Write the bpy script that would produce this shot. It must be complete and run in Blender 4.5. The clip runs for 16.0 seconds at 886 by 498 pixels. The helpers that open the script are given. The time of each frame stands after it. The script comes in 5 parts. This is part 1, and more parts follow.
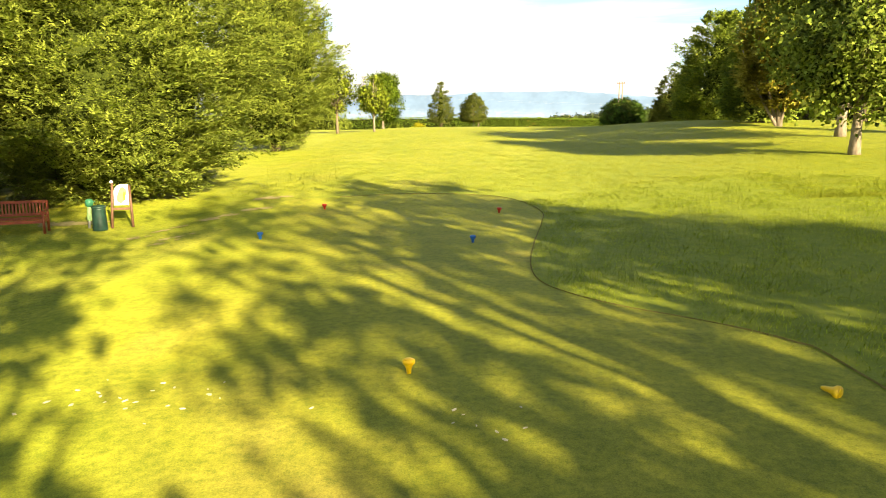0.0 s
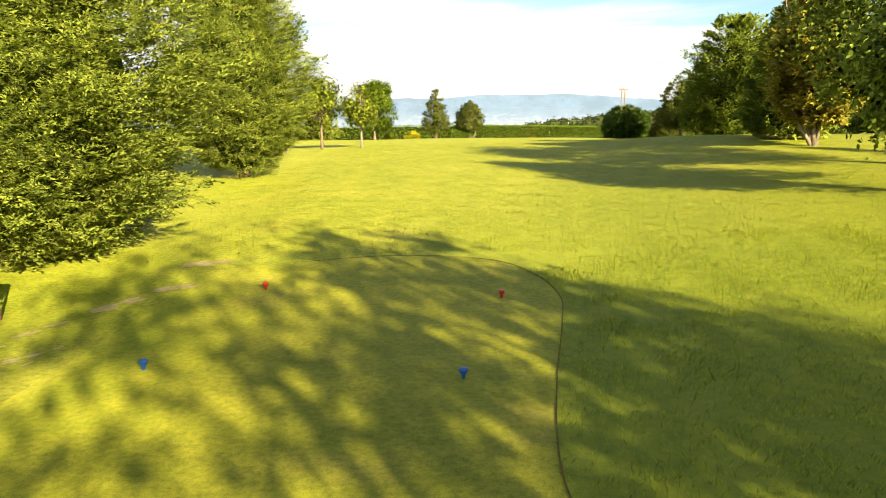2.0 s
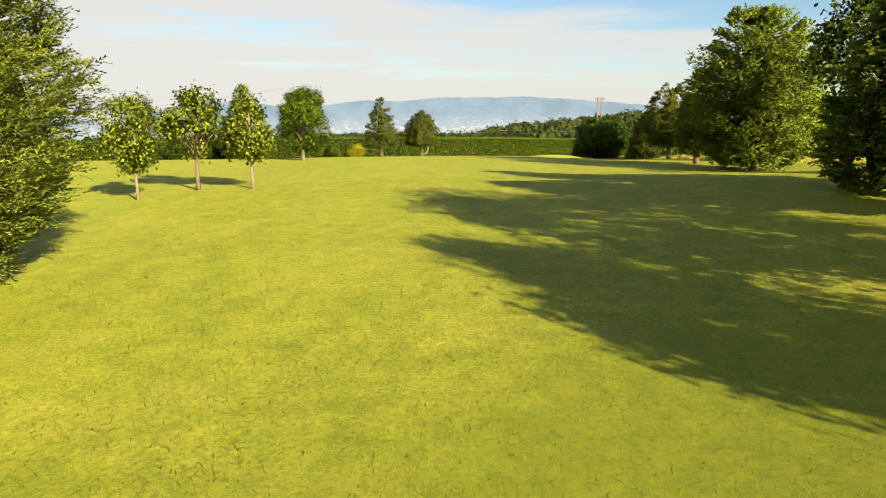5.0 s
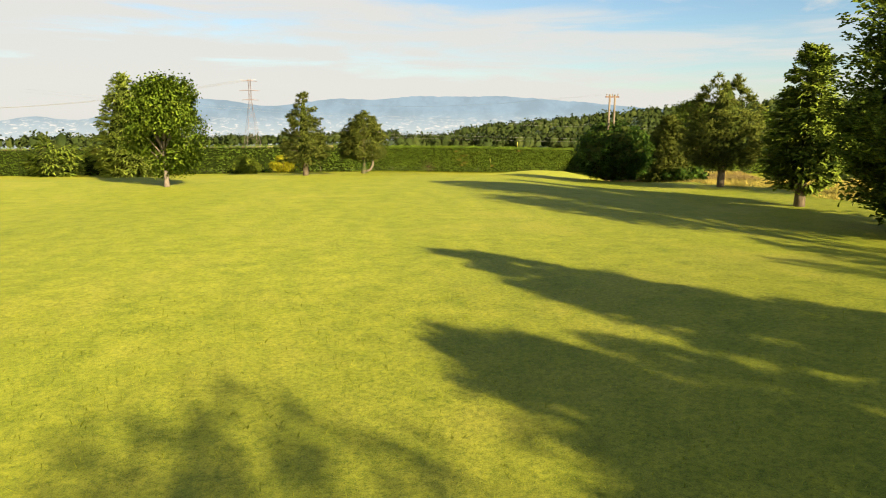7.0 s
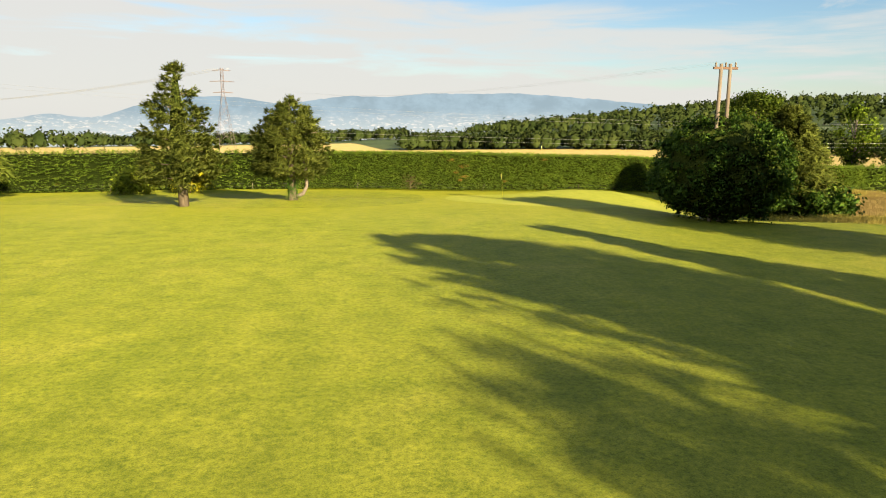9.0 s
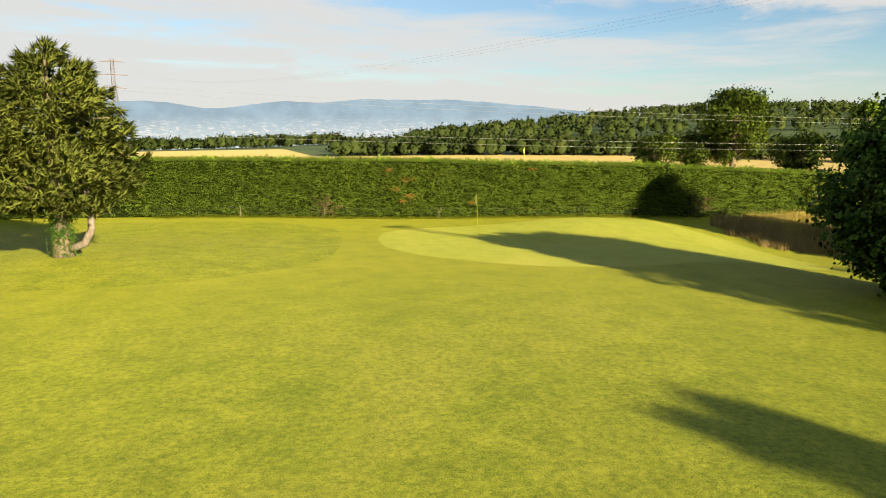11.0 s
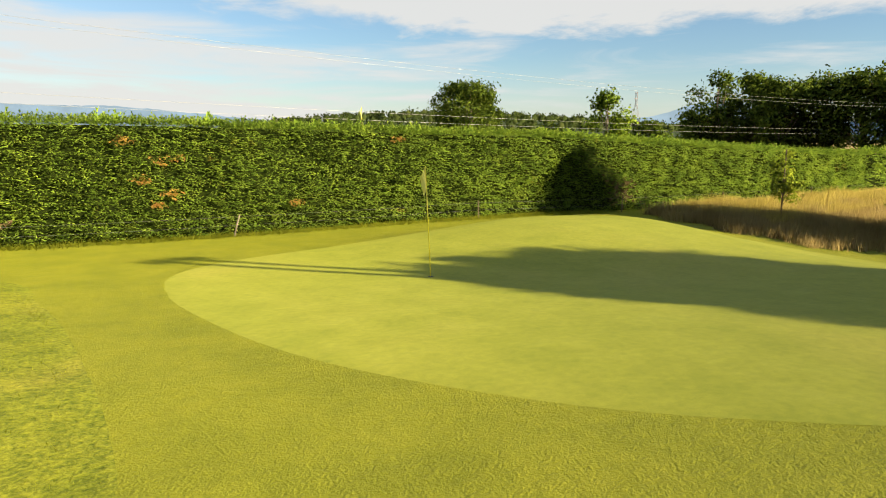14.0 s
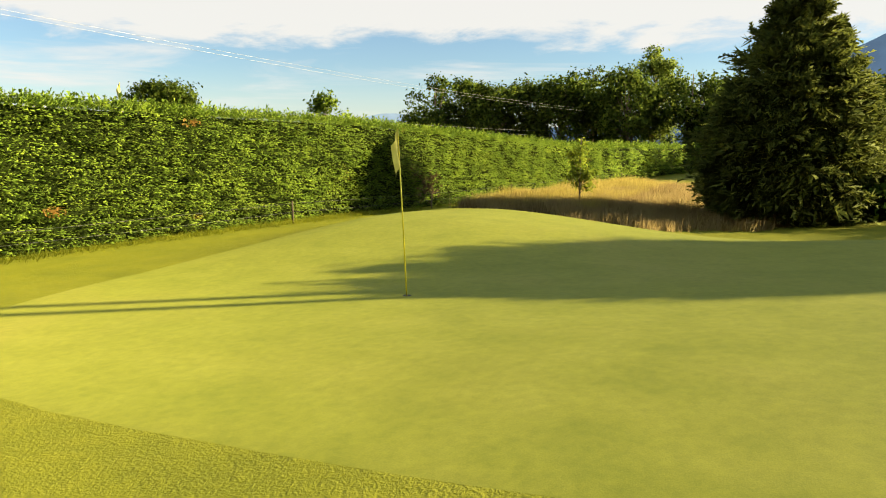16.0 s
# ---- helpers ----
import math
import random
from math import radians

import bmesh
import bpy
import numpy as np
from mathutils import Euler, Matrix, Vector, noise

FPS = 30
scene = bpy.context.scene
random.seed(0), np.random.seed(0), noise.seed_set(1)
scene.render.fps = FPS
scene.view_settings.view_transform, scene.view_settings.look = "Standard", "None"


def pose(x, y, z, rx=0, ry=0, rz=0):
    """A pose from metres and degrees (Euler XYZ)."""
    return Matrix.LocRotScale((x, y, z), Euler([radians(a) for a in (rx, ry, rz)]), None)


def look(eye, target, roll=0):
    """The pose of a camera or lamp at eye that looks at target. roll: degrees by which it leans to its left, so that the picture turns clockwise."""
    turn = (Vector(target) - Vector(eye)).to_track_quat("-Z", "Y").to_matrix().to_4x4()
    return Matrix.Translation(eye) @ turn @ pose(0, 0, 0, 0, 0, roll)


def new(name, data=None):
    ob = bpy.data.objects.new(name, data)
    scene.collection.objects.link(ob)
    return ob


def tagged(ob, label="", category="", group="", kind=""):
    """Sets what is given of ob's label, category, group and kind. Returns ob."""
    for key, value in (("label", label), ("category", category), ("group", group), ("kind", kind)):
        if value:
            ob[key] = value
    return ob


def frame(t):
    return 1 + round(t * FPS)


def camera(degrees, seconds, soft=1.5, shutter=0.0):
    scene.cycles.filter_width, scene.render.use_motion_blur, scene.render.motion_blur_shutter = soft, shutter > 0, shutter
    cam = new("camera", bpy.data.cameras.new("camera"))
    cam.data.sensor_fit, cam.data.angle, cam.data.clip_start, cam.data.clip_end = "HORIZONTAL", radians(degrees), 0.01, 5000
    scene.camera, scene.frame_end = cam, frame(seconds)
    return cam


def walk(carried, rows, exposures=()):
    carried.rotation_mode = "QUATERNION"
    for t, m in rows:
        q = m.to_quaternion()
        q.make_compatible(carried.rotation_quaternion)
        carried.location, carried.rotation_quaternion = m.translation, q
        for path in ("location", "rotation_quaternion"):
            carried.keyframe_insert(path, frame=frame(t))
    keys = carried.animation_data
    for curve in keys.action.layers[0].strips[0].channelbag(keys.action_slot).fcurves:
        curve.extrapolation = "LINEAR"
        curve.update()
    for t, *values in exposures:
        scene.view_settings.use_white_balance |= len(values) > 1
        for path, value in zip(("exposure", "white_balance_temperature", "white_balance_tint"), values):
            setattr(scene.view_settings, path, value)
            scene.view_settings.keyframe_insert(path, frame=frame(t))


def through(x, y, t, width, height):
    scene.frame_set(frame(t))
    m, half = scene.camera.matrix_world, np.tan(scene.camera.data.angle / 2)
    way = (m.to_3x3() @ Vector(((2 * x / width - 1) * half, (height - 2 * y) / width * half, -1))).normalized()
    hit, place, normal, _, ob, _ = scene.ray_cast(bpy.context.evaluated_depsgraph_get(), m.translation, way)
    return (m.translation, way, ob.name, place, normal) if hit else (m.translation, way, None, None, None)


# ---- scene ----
cam = camera(66.0, 16.0, soft=1.0)
PATH = [
    (0, (1.598, 2.615, 4.095), (1.591, 4.576, 3.703), -0.2),
    (0.5, (1.634, 3.834, 4.293), (1.627, 5.796, 3.902), -0.3),
    (1, (1.676, 5.218, 4.49), (1.672, 7.18, 4.103), -0.4),
    (1.5, (1.78, 6.747, 4.736), (1.777, 8.71, 4.351), -0.4),
    (2, (1.942, 8.429, 5.063), (1.942, 10.392, 4.68), -0.5),
    (2.5, (2.201, 10.304, 5.403), (2.203, 12.268, 5.022), -0.4),
    (3, (2.483, 12.366, 5.609), (2.489, 14.33, 5.231), -0.4),
    (3.5, (2.815, 15.081, 5.842), (2.836, 17.046, 5.466), -0.5),
    (4, (3.039, 18.226, 6.158), (3.089, 20.19, 5.781), -0.5),
    (4.5, (3.653, 22.381, 6.422), (3.729, 24.345, 6.043), -0.46),
    (5, (4.424, 27.871, 6.718), (4.532, 29.832, 6.34), -0.46),
    (5.5, (5.375, 34.511, 7.001), (5.514, 36.471, 6.62), -0.34),
    (6, (6.526, 42.117, 7.216), (6.689, 44.074, 6.835), -0.24),
    (6.5, (7.902, 50.504, 7.316), (8.074, 52.46, 6.934), -0.2),
    (7, (9.087, 59.141, 7.23), (9.27, 61.096, 6.849), -0.0),
    (7.5, (10.892, 67.934, 7.289), (11.063, 69.889, 6.9), 0.0),
    (8, (12.308, 76.174, 7.099), (12.469, 78.129, 6.708), 0.1),
    (8.2, (12.817, 79.45, 6.915), (12.976, 81.406, 6.526), 0.1),
    (8.7, (14.028, 87.417, 6.766), (14.176, 89.374, 6.377), 0.1),
    (9.2, (14.946, 94.842, 6.592), (15.09, 96.799, 6.205), 0.0),
    (9.7, (15.624, 101.688, 6.354), (15.784, 103.644, 5.969), 0.0),
    (10.3, (16.197, 109.086, 5.927), (16.421, 111.037, 5.548), 0.1),
    (10.5, (16.229, 111.472, 5.791), (16.492, 113.419, 5.416), 0.1),
    (11, (16.705, 116.575, 5.314), (17.03, 118.513, 4.944), 0.2),
    (11.5, (16.995, 120.815, 4.71), (17.421, 122.735, 4.345), 0.2),
    (12, (17.234, 125.139, 4.339), (17.771, 127.03, 3.97), 0.3),
    (12.5, (17.068, 129.091, 3.798), (17.718, 130.947, 3.436), 0.3),
    (13, (16.54, 132.297, 3.38), (17.337, 134.096, 3.024), 0.4),
    (13.5, (16.223, 135.077, 2.944), (17.183, 136.796, 2.597), 0.2),
    (14, (16.174, 137.837, 2.513), (17.328, 139.435, 2.174), 0.4),
    (14.5, (16.05, 139.784, 2.165), (17.364, 141.256, 1.835), 0.2),
    (15, (16.195, 141.399, 1.915), (17.642, 142.74, 1.59), 0.2),
    (15.5, (16.26, 142.883, 1.754), (17.853, 144.05, 1.438), 0.2),
    (16, (16.17, 144.178, 1.671), (17.905, 145.124, 1.363), -0.0),
]
walk(cam, [(t, look(eye, target, roll)) for t, eye, target, roll in PATH], [(0.0, 2.1, 7550, 10), (2.5, 1.8, 7500, 10), (4.0, 1.45, 7350, 10), (8.0, 1.36, 7250, 10), (10.5, 1.33, 7100, 10), (12.5, 1.22, 7000, 10), (14.0, 1.40, 7050, 10), (16.0, 1.60, 7350, 10)])


# ---- world and sun ----
SUN_AZ, SUN_EL = 29.0, 20.0
to_sun = Vector((math.sin(radians(SUN_AZ)) * math.cos(radians(SUN_EL)), -math.cos(radians(SUN_AZ)) * math.cos(radians(SUN_EL)), math.sin(radians(SUN_EL))))
sun = new("sun", bpy.data.lights.new("sun", "SUN"))
sun.data.energy, sun.data.angle, sun.data.color = 5.0, radians(0.6), (1.0, 0.87, 0.60)
sun.matrix_world = look(tuple(to_sun * 50), (0, 0, 0))

world = bpy.data.worlds.new("sky")
world.use_nodes = True
scene.world = world


def node(nt, kind, ins=None):
    n = nt.nodes.new(kind)
    for k, v in (ins or {}).items():
        if isinstance(v, bpy.types.NodeSocket):
            nt.links.new(v, n.inputs[k])
        else:
            n.inputs[k].default_value = v
    return n


def maths(nt, op, a, b=0.0, c=0.0):
    n = node(nt, "ShaderNodeMath", {0: a, 1: b, 2: c})
    n.operation = op
    return n.outputs[0]


def ramp(nt, fac, stops):
    n = nt.nodes.new("ShaderNodeValToRGB")
    el = n.color_ramp.elements
    while len(el) < len(stops):
        el.new(0.5)
    for e, (p, c) in zip(el, stops):
        e.position, e.color = p, (*c, 1) if len(c) == 3 else c
    nt.links.new(fac, n.inputs[0])
    return n.outputs[0]


def mixc(nt, fac, a, b, mode="MIX"):
    n = nt.nodes.new("ShaderNodeMix")
    n.data_type, n.blend_type = "RGBA", mode
    for sock, v in ((n.inputs[0], fac), (n.inputs[6], a), (n.inputs[7], b)):
        if isinstance(v, bpy.types.NodeSocket):
            nt.links.new(v, sock)
        else:
            sock.default_value = (*v, 1) if isinstance(v, tuple) and len(v) == 3 else v
    return n.outputs[2]


def noise_tex(nt, vec, scale, detail=4.0, rough=0.55, dist=0.0):
    return node(nt, "ShaderNodeTexNoise", {"Vector": vec, "Scale": scale, "Detail": detail, "Roughness": rough, "Distortion": dist}).outputs[0]


def smooth(nt, v, a, b):
    n = node(nt, "ShaderNodeMapRange", {0: v, 1: a, 2: b, 3: 0.0, 4: 1.0})
    n.interpolation_type = "SMOOTHSTEP"
    return n.outputs[0]


def build_sky():
    nt = world.node_tree
    bg = nt.nodes["Background"]
    sky = node(nt, "ShaderNodeTexSky")
    sky.sky_type, sky.sun_disc, sky.sun_elevation, sky.sun_rotation = "NISHITA", False, radians(SUN_EL), radians(180 - SUN_AZ)
    sky.altitude, sky.air_density, sky.dust_density, sky.ozone_density = 500.0, 1.0, 0.6, 1.5
    co = node(nt, "ShaderNodeTexCoord").outputs["Generated"]
    sep = node(nt, "ShaderNodeSeparateXYZ", {0: co})
    band = node(nt, "ShaderNodeMapping", {"Vector": co, "Location": (0.35, 0.1, 0.42), "Rotation": (radians(3), radians(-5), 0), "Scale": (1.5, 1.5, 13.0)}).outputs[0]
    a = noise_tex(nt, band, 2.3, 8.0, 0.58, 0.5)
    b = noise_tex(nt, band, 0.9, 3.0, 0.5, 0.2)
    west = smooth(nt, sep.outputs[0], 0.5, -0.1)
    tot = maths(nt, "ADD", maths(nt, "ADD", maths(nt, "MULTIPLY", a, 0.55), maths(nt, "MULTIPLY", b, 0.5)), maths(nt, "MULTIPLY", west, 0.10))
    mask = maths(nt, "MULTIPLY", smooth(nt, tot, 0.50, 0.66), 0.8)
    # bank of denser cloud with a ragged lower edge
    puff = noise_tex(nt, node(nt, "ShaderNodeMapping", {"Vector": co, "Location": (1.3, 0.4, 0.2), "Scale": (3.2, 3.2, 11.0)}).outputs[0], 1.6, 7.0, 0.6, 0.3)
    edge = maths(nt, "ADD", sep.outputs[2], maths(nt, "MULTIPLY", maths(nt, "SUBTRACT", puff, 0.5), 0.13))
    edge = maths(nt, "SUBTRACT", edge, maths(nt, "MULTIPLY", smooth(nt, sep.outputs[0], 0.55, 0.2), 0.05))
    bank = maths(nt, "MULTIPLY", maths(nt, "MULTIPLY", smooth(nt, edge, 0.128, 0.152), smooth(nt, sep.outputs[0], 0.1, 0.4)), smooth(nt, sep.outputs[2], 0.42, 0.22))
    low = smooth(nt, sep.outputs[2], 0.11, 0.0)
    mask = maths(nt, "MAXIMUM", mask, maths(nt, "MULTIPLY", bank, 0.92))
    mask = maths(nt, "MINIMUM", maths(nt, "ADD", mask, maths(nt, "ADD", maths(nt, "MULTIPLY", low, 0.42), maths(nt, "MULTIPLY", west, 0.16))), 0.95)
    mask = maths(nt, "MULTIPLY", mask, maths(nt, "ADD", maths(nt, "MULTIPLY", smooth(nt, sep.outputs[2], 0.6, 0.2), 0.6), 0.4))
    blue = mixc(nt, 1.0, sky.outputs[0], (0.47, 0.575, 0.67), "MULTIPLY")
    col = mixc(nt, mask, blue, (3.3, 3.43, 3.56))
    nt.links.new(col, bg.inputs[0])
    bg.inputs[1].default_value = 0.089


build_sky()


# ---- materials ----
def base_mat(name, rough=0.8, spec=0.25):
    m = bpy.data.materials.new(name)
    m.use_nodes = True
    nt = m.node_tree
    p = nt.nodes["Principled BSDF"]
    p.inputs["Roughness"].default_value = rough
    p.inputs["Specular IOR Level"].default_value = spec
    return m, nt, p


def position(nt):
    return node(nt, "ShaderNodeNewGeometry").outputs["Position"]


def bump(nt, p, height, strength, dist):
    n = node(nt, "ShaderNodeBump", {"Strength": strength, "Distance": dist, "Height": height})
    nt.links.new(n.outputs[0], p.inputs["Normal"])


def grass_mat(name, light, mid, dark, dry, stripe=0.0, relief=0.05, fine=34.0, open_side=None, mottle=0.8, grainy=0.75):
    """Turf: blade grain, clumps and broad dry patches."""
    light, mid, dark, dry = ((k[0] * 0.66, k[1] * 0.68, k[2] * 0.75) for k in (light, mid, dark, dry))
    m, nt, p = base_mat(name, 0.75, 0.15)
    p.inputs["Diffuse Roughness"].default_value = 0.4
    pos = position(nt)
    big = noise_tex(nt, pos, 0.16, 4.0, 0.6, 0.4)
    med = noise_tex(nt, pos, 1.3, 4.0, 0.6)
    sml = noise_tex(nt, pos, 9.0, 3.0, 0.65)
    tiny = noise_tex(nt, pos, fine, 3.0, 0.7)
    col = ramp(nt, med, [(0.3, dark), (0.5, mid), (0.72, light)])
    col = mixc(nt, smooth(nt, big, 0.5, 0.72), col, dry)
    if open_side:
        open_side = [tuple(c * 0.72 for c in k) for k in open_side]
        xyz = node(nt, "ShaderNodeSeparateXYZ", {0: pos})
        wander = maths(nt, "ADD", xyz.outputs[0], maths(nt, "MULTIPLY", med, 1.6))
        wander = maths(nt, "SUBTRACT", wander, maths(nt, "MULTIPLY", smooth(nt, xyz.outputs[1], 12.0, 3.0), 5.0))
        other = ramp(nt, med, [(0.3, open_side[2]), (0.5, open_side[1]), (0.72, open_side[0])])
        col = mixc(nt, smooth(nt, wander, -3.4, -1.2), mixc(nt, smooth(nt, big, 0.5, 0.72), other, open_side[3]), col)
    lane = noise_tex(nt, node(nt, "ShaderNodeMapping", {"Vector": pos, "Rotation": (0, 0, radians(9)), "Scale": (1.0, 0.09, 1.0)}).outputs[0], 0.8, 5.0, 0.65, 0.2)
    blot = noise_tex(nt, pos, 0.55, 5.0, 0.7, 0.8)
    col = mixc(nt, 1.0, col, ramp(nt, lane, [(0.32, (0.92, 0.95, 0.9)), (0.5, (1, 1, 1)), (0.7, (1.06, 1.04, 1.08))]), "MULTIPLY")
    col = mixc(nt, mottle, col, ramp(nt, blot, [(0.34, (0.84, 0.89, 0.84)), (0.5, (1, 1, 1)), (0.66, (1.10, 1.06, 1.18))]), "MULTIPLY")
    grain = maths(nt, "ADD", maths(nt, "MULTIPLY", sml, 0.55), maths(nt, "MULTIPLY", tiny, 0.65))
    col = mixc(nt, grainy, col, ramp(nt, grain, [(0.44, (0.52, 0.60, 0.52)), (0.58, (1, 1, 1)), (0.74, (1.55, 1.45, 1.45))]), "MULTIPLY")
    if stripe:
        sep = node(nt, "ShaderNodeSeparateXYZ", {0: pos})
        w = maths(nt, "SINE", maths(nt, "ADD", maths(nt, "MULTIPLY", maths(nt, "SUBTRACT", sep.outputs[0], maths(nt, "MULTIPLY", sep.outputs[1], 0.16)), 1.7), maths(nt, "MULTIPLY", med, 1.5)))
        col = mixc(nt, maths(nt, "MULTIPLY", smooth(nt, w, -0.5, 0.5), stripe), col, dark)
    nt.links.new(col, p.inputs[0])
    bump(nt, p, maths(nt, "ADD", grain, med), 0.45, relief)
    return m


def leaf_mat(name, dark, mid, light, odd=None, odd_amount=0.0, clump=0.9, rough=0.7, through=0.36, gain=1.45):
    dark, mid, light = (tuple(c * gain * 0.92 for c in k) for k in (dark, mid, light))
    m, nt, p = base_mat(name, rough, 0.08)
    geo = node(nt, "ShaderNodeNewGeometry")
    isl = geo.outputs["Random Per Island"]
    n = noise_tex(nt, geo.outputs["Position"], clump, 3.0, 0.6)
    fine = noise_tex(nt, geo.outputs["Position"], 15.0, 3.0, 0.7)
    v = maths(nt, "ADD", maths(nt, "MULTIPLY", isl, 0.28), maths(nt, "MULTIPLY", n, 0.66))
    v = maths(nt, "ADD", v, maths(nt, "MULTIPLY", maths(nt, "SUBTRACT", fine, 0.42), 0.42))
    col = ramp(nt, v, [(0.22, dark), (0.52, mid), (0.82, light)])
    if odd:
        n2 = noise_tex(nt, geo.outputs["Position"], 0.75, 4.0, 0.7)
        col = mixc(nt, maths(nt, "MULTIPLY", smooth(nt, n2, 0.66 - odd_amount, 0.74), 0.85), col, odd)
    nt.links.new(col, p.inputs[0])
    tr = node(nt, "ShaderNodeBsdfTranslucent", {0: col})
    mix = node(nt, "ShaderNodeMixShader", {0: through, 1: p.outputs[0], 2: tr.outputs[0]})
    nt.links.new(mix.outputs[0], nt.nodes["Material Output"].inputs[0])
    return m


def plain_mat(name, a, b, scale=6.0, rough=0.6, metal=0.0, stretch=(1, 1, 1), relief=0.0):
    m, nt, p = base_mat(name, rough, 0.4 if rough < 0.9 else 0.05)
    co = node(nt, "ShaderNodeTexCoord").outputs["Object"]
    mp = node(nt, "ShaderNodeMapping", {"Vector": co, "Scale": stretch}).outputs[0]
    n = noise_tex(nt, mp, scale, 5.0, 0.6)
    col = ramp(nt, n, [(0.3, a), (0.7, b)])
    nt.links.new(col, p.inputs[0])
    p.inputs["Metallic"].default_value = metal
    if relief:
        bump(nt, p, n, 0.6, relief)
    return m


FAIRWAY = ((0.345, 0.365, 0.034), (0.288, 0.316, 0.028), (0.22, 0.255, 0.021), (0.35, 0.35, 0.042))
M_ROUGH = grass_mat("rough_turf", (0.305, 0.32, 0.026), (0.255, 0.275, 0.021), (0.195, 0.22, 0.017), (0.30, 0.285, 0.033), relief=0.06, fine=22.0, grainy=1.0)
M_TEE = grass_mat("tee_turf", (0.35, 0.345, 0.03), (0.295, 0.30, 0.025), (0.225, 0.24, 0.02), (0.38, 0.305, 0.062), relief=0.012, fine=60.0, open_side=FAIRWAY)
M_GREEN = grass_mat("green_turf", (0.42, 0.43, 0.055), (0.385, 0.40, 0.046), (0.335, 0.36, 0.04), (0.44, 0.42, 0.062), relief=0.004, fine=90.0, mottle=0.25, grainy=0.3)
M_SOIL = plain_mat("cut_soil", (0.09, 0.085, 0.02), (0.19, 0.16, 0.05), 12.0, 0.95, relief=0.02)
M_LEYLAND = leaf_mat("cypress_foliage", (0.065, 0.098, 0.017), (0.17, 0.21, 0.034), (0.26, 0.295, 0.052), (0.30, 0.17, 0.035), 0.03, clump=1.6, gain=2.1, through=0.5)
M_DARKCON = leaf_mat("dark_conifer_foliage", (0.035, 0.06, 0.01), (0.12, 0.165, 0.022), (0.27, 0.30, 0.04), (0.20, 0.13, 0.04), 0.03, gain=2.1)
M_BROWNCON = leaf_mat("browning_conifer_foliage", (0.07, 0.075, 0.014), (0.20, 0.185, 0.03), (0.36, 0.32, 0.05), (0.34, 0.24, 0.05), 0.01, gain=2.4, through=0.5)
M_PINE = leaf_mat("pine_needles", (0.04, 0.06, 0.012), (0.11, 0.13, 0.024), (0.18, 0.20, 0.035), (0.17, 0.11, 0.05), 0.02, gain=1.6)
M_HEDGE = leaf_mat("hedge_foliage", (0.024, 0.048, 0.007), (0.105, 0.162, 0.018), (0.215, 0.27, 0.032), (0.36, 0.17, 0.04), 0.01, clump=1.3, gain=2.3, through=0.3)
M_BROAD = leaf_mat("broad_leaves", (0.025, 0.05, 0.008), (0.07, 0.105, 0.013), (0.14, 0.17, 0.022), gain=1.85)
M_WALNUT = leaf_mat("walnut_leaves", (0.035, 0.065, 0.007), (0.085, 0.13, 0.012), (0.17, 0.21, 0.022), gain=2.2)
M_YOUNG = leaf_mat("young_leaves", (0.08, 0.12, 0.014), (0.17, 0.21, 0.022), (0.28, 0.31, 0.036), gain=1.95)
M_BIRCH = leaf_mat("birch_leaves", (0.07, 0.105, 0.018), (0.14, 0.185, 0.03), (0.23, 0.27, 0.05), gain=2.1)
M_BUSH = leaf_mat("laurel_leaves", (0.015, 0.04, 0.008), (0.045, 0.09, 0.014), (0.15, 0.20, 0.025), rough=0.45, gain=2.1)
M_YELLOW = leaf_mat("golden_leaves", (0.20, 0.19, 0.015), (0.40, 0.38, 0.025), (0.58, 0.52, 0.05), gain=1.9)
M_WOOD = leaf_mat("woodland_leaves", (0.02, 0.035, 0.009), (0.045, 0.065, 0.016), (0.085, 0.10, 0.025), clump=0.15)
M_CORE = plain_mat("shaded_inner_foliage", (0.02, 0.03, 0.006), (0.065, 0.085, 0.015), 7.0, 1.0, relief=0.3)
M_HEDGECORE = plain_mat("hedge_inner_shade", (0.006, 0.010, 0.002), (0.03, 0.045, 0.007), 5.0, 1.0, stretch=(1, 1, 3), relief=0.2)
M_RUST = leaf_mat("browned_foliage", (0.16, 0.11, 0.025), (0.30, 0.17, 0.04), (0.38, 0.26, 0.06), clump=2.0, gain=1.5)
M_FENCE = plain_mat("fence_wire", (0.12, 0.12, 0.11), (0.20, 0.20, 0.18), 3.0, 0.5, 0.3)
M_POLEWOOD = plain_mat("grey_pole_wood", (0.15, 0.12, 0.09), (0.26, 0.21, 0.16), 6.0, 0.9, stretch=(1, 1, 0.2))
M_BARK = plain_mat("bark", (0.10, 0.075, 0.05), (0.24, 0.19, 0.13), 9.0, 0.9, stretch=(1, 1, 0.25), relief=0.03)
M_PALEBARK = plain_mat("pale_bark", (0.14, 0.11, 0.08), (0.29, 0.24, 0.18), 8.0, 0.85, stretch=(1, 1, 0.5), relief=0.02)
M_TALL = leaf_mat("dry_tall_grass", (0.34, 0.23, 0.09), (0.46, 0.34, 0.13), (0.55, 0.43, 0.18), (0.60, 0.50, 0.16), 0.1, clump=0.4, gain=1.05)
M_STRAW = leaf_mat("straw_grass", (0.36, 0.29, 0.06), (0.50, 0.40, 0.10), (0.60, 0.49, 0.15), clump=0.4, gain=1.35)
M_BLADE = leaf_mat("grass_blades", (0.12, 0.145, 0.012), (0.205, 0.22, 0.02), (0.34, 0.34, 0.036), clump=0.7, gain=1.75)
M_BLADE_S = leaf_mat("rough_blades", (0.08, 0.12, 0.010), (0.15, 0.19, 0.015), (0.25, 0.285, 0.025), clump=0.7, gain=2.3)
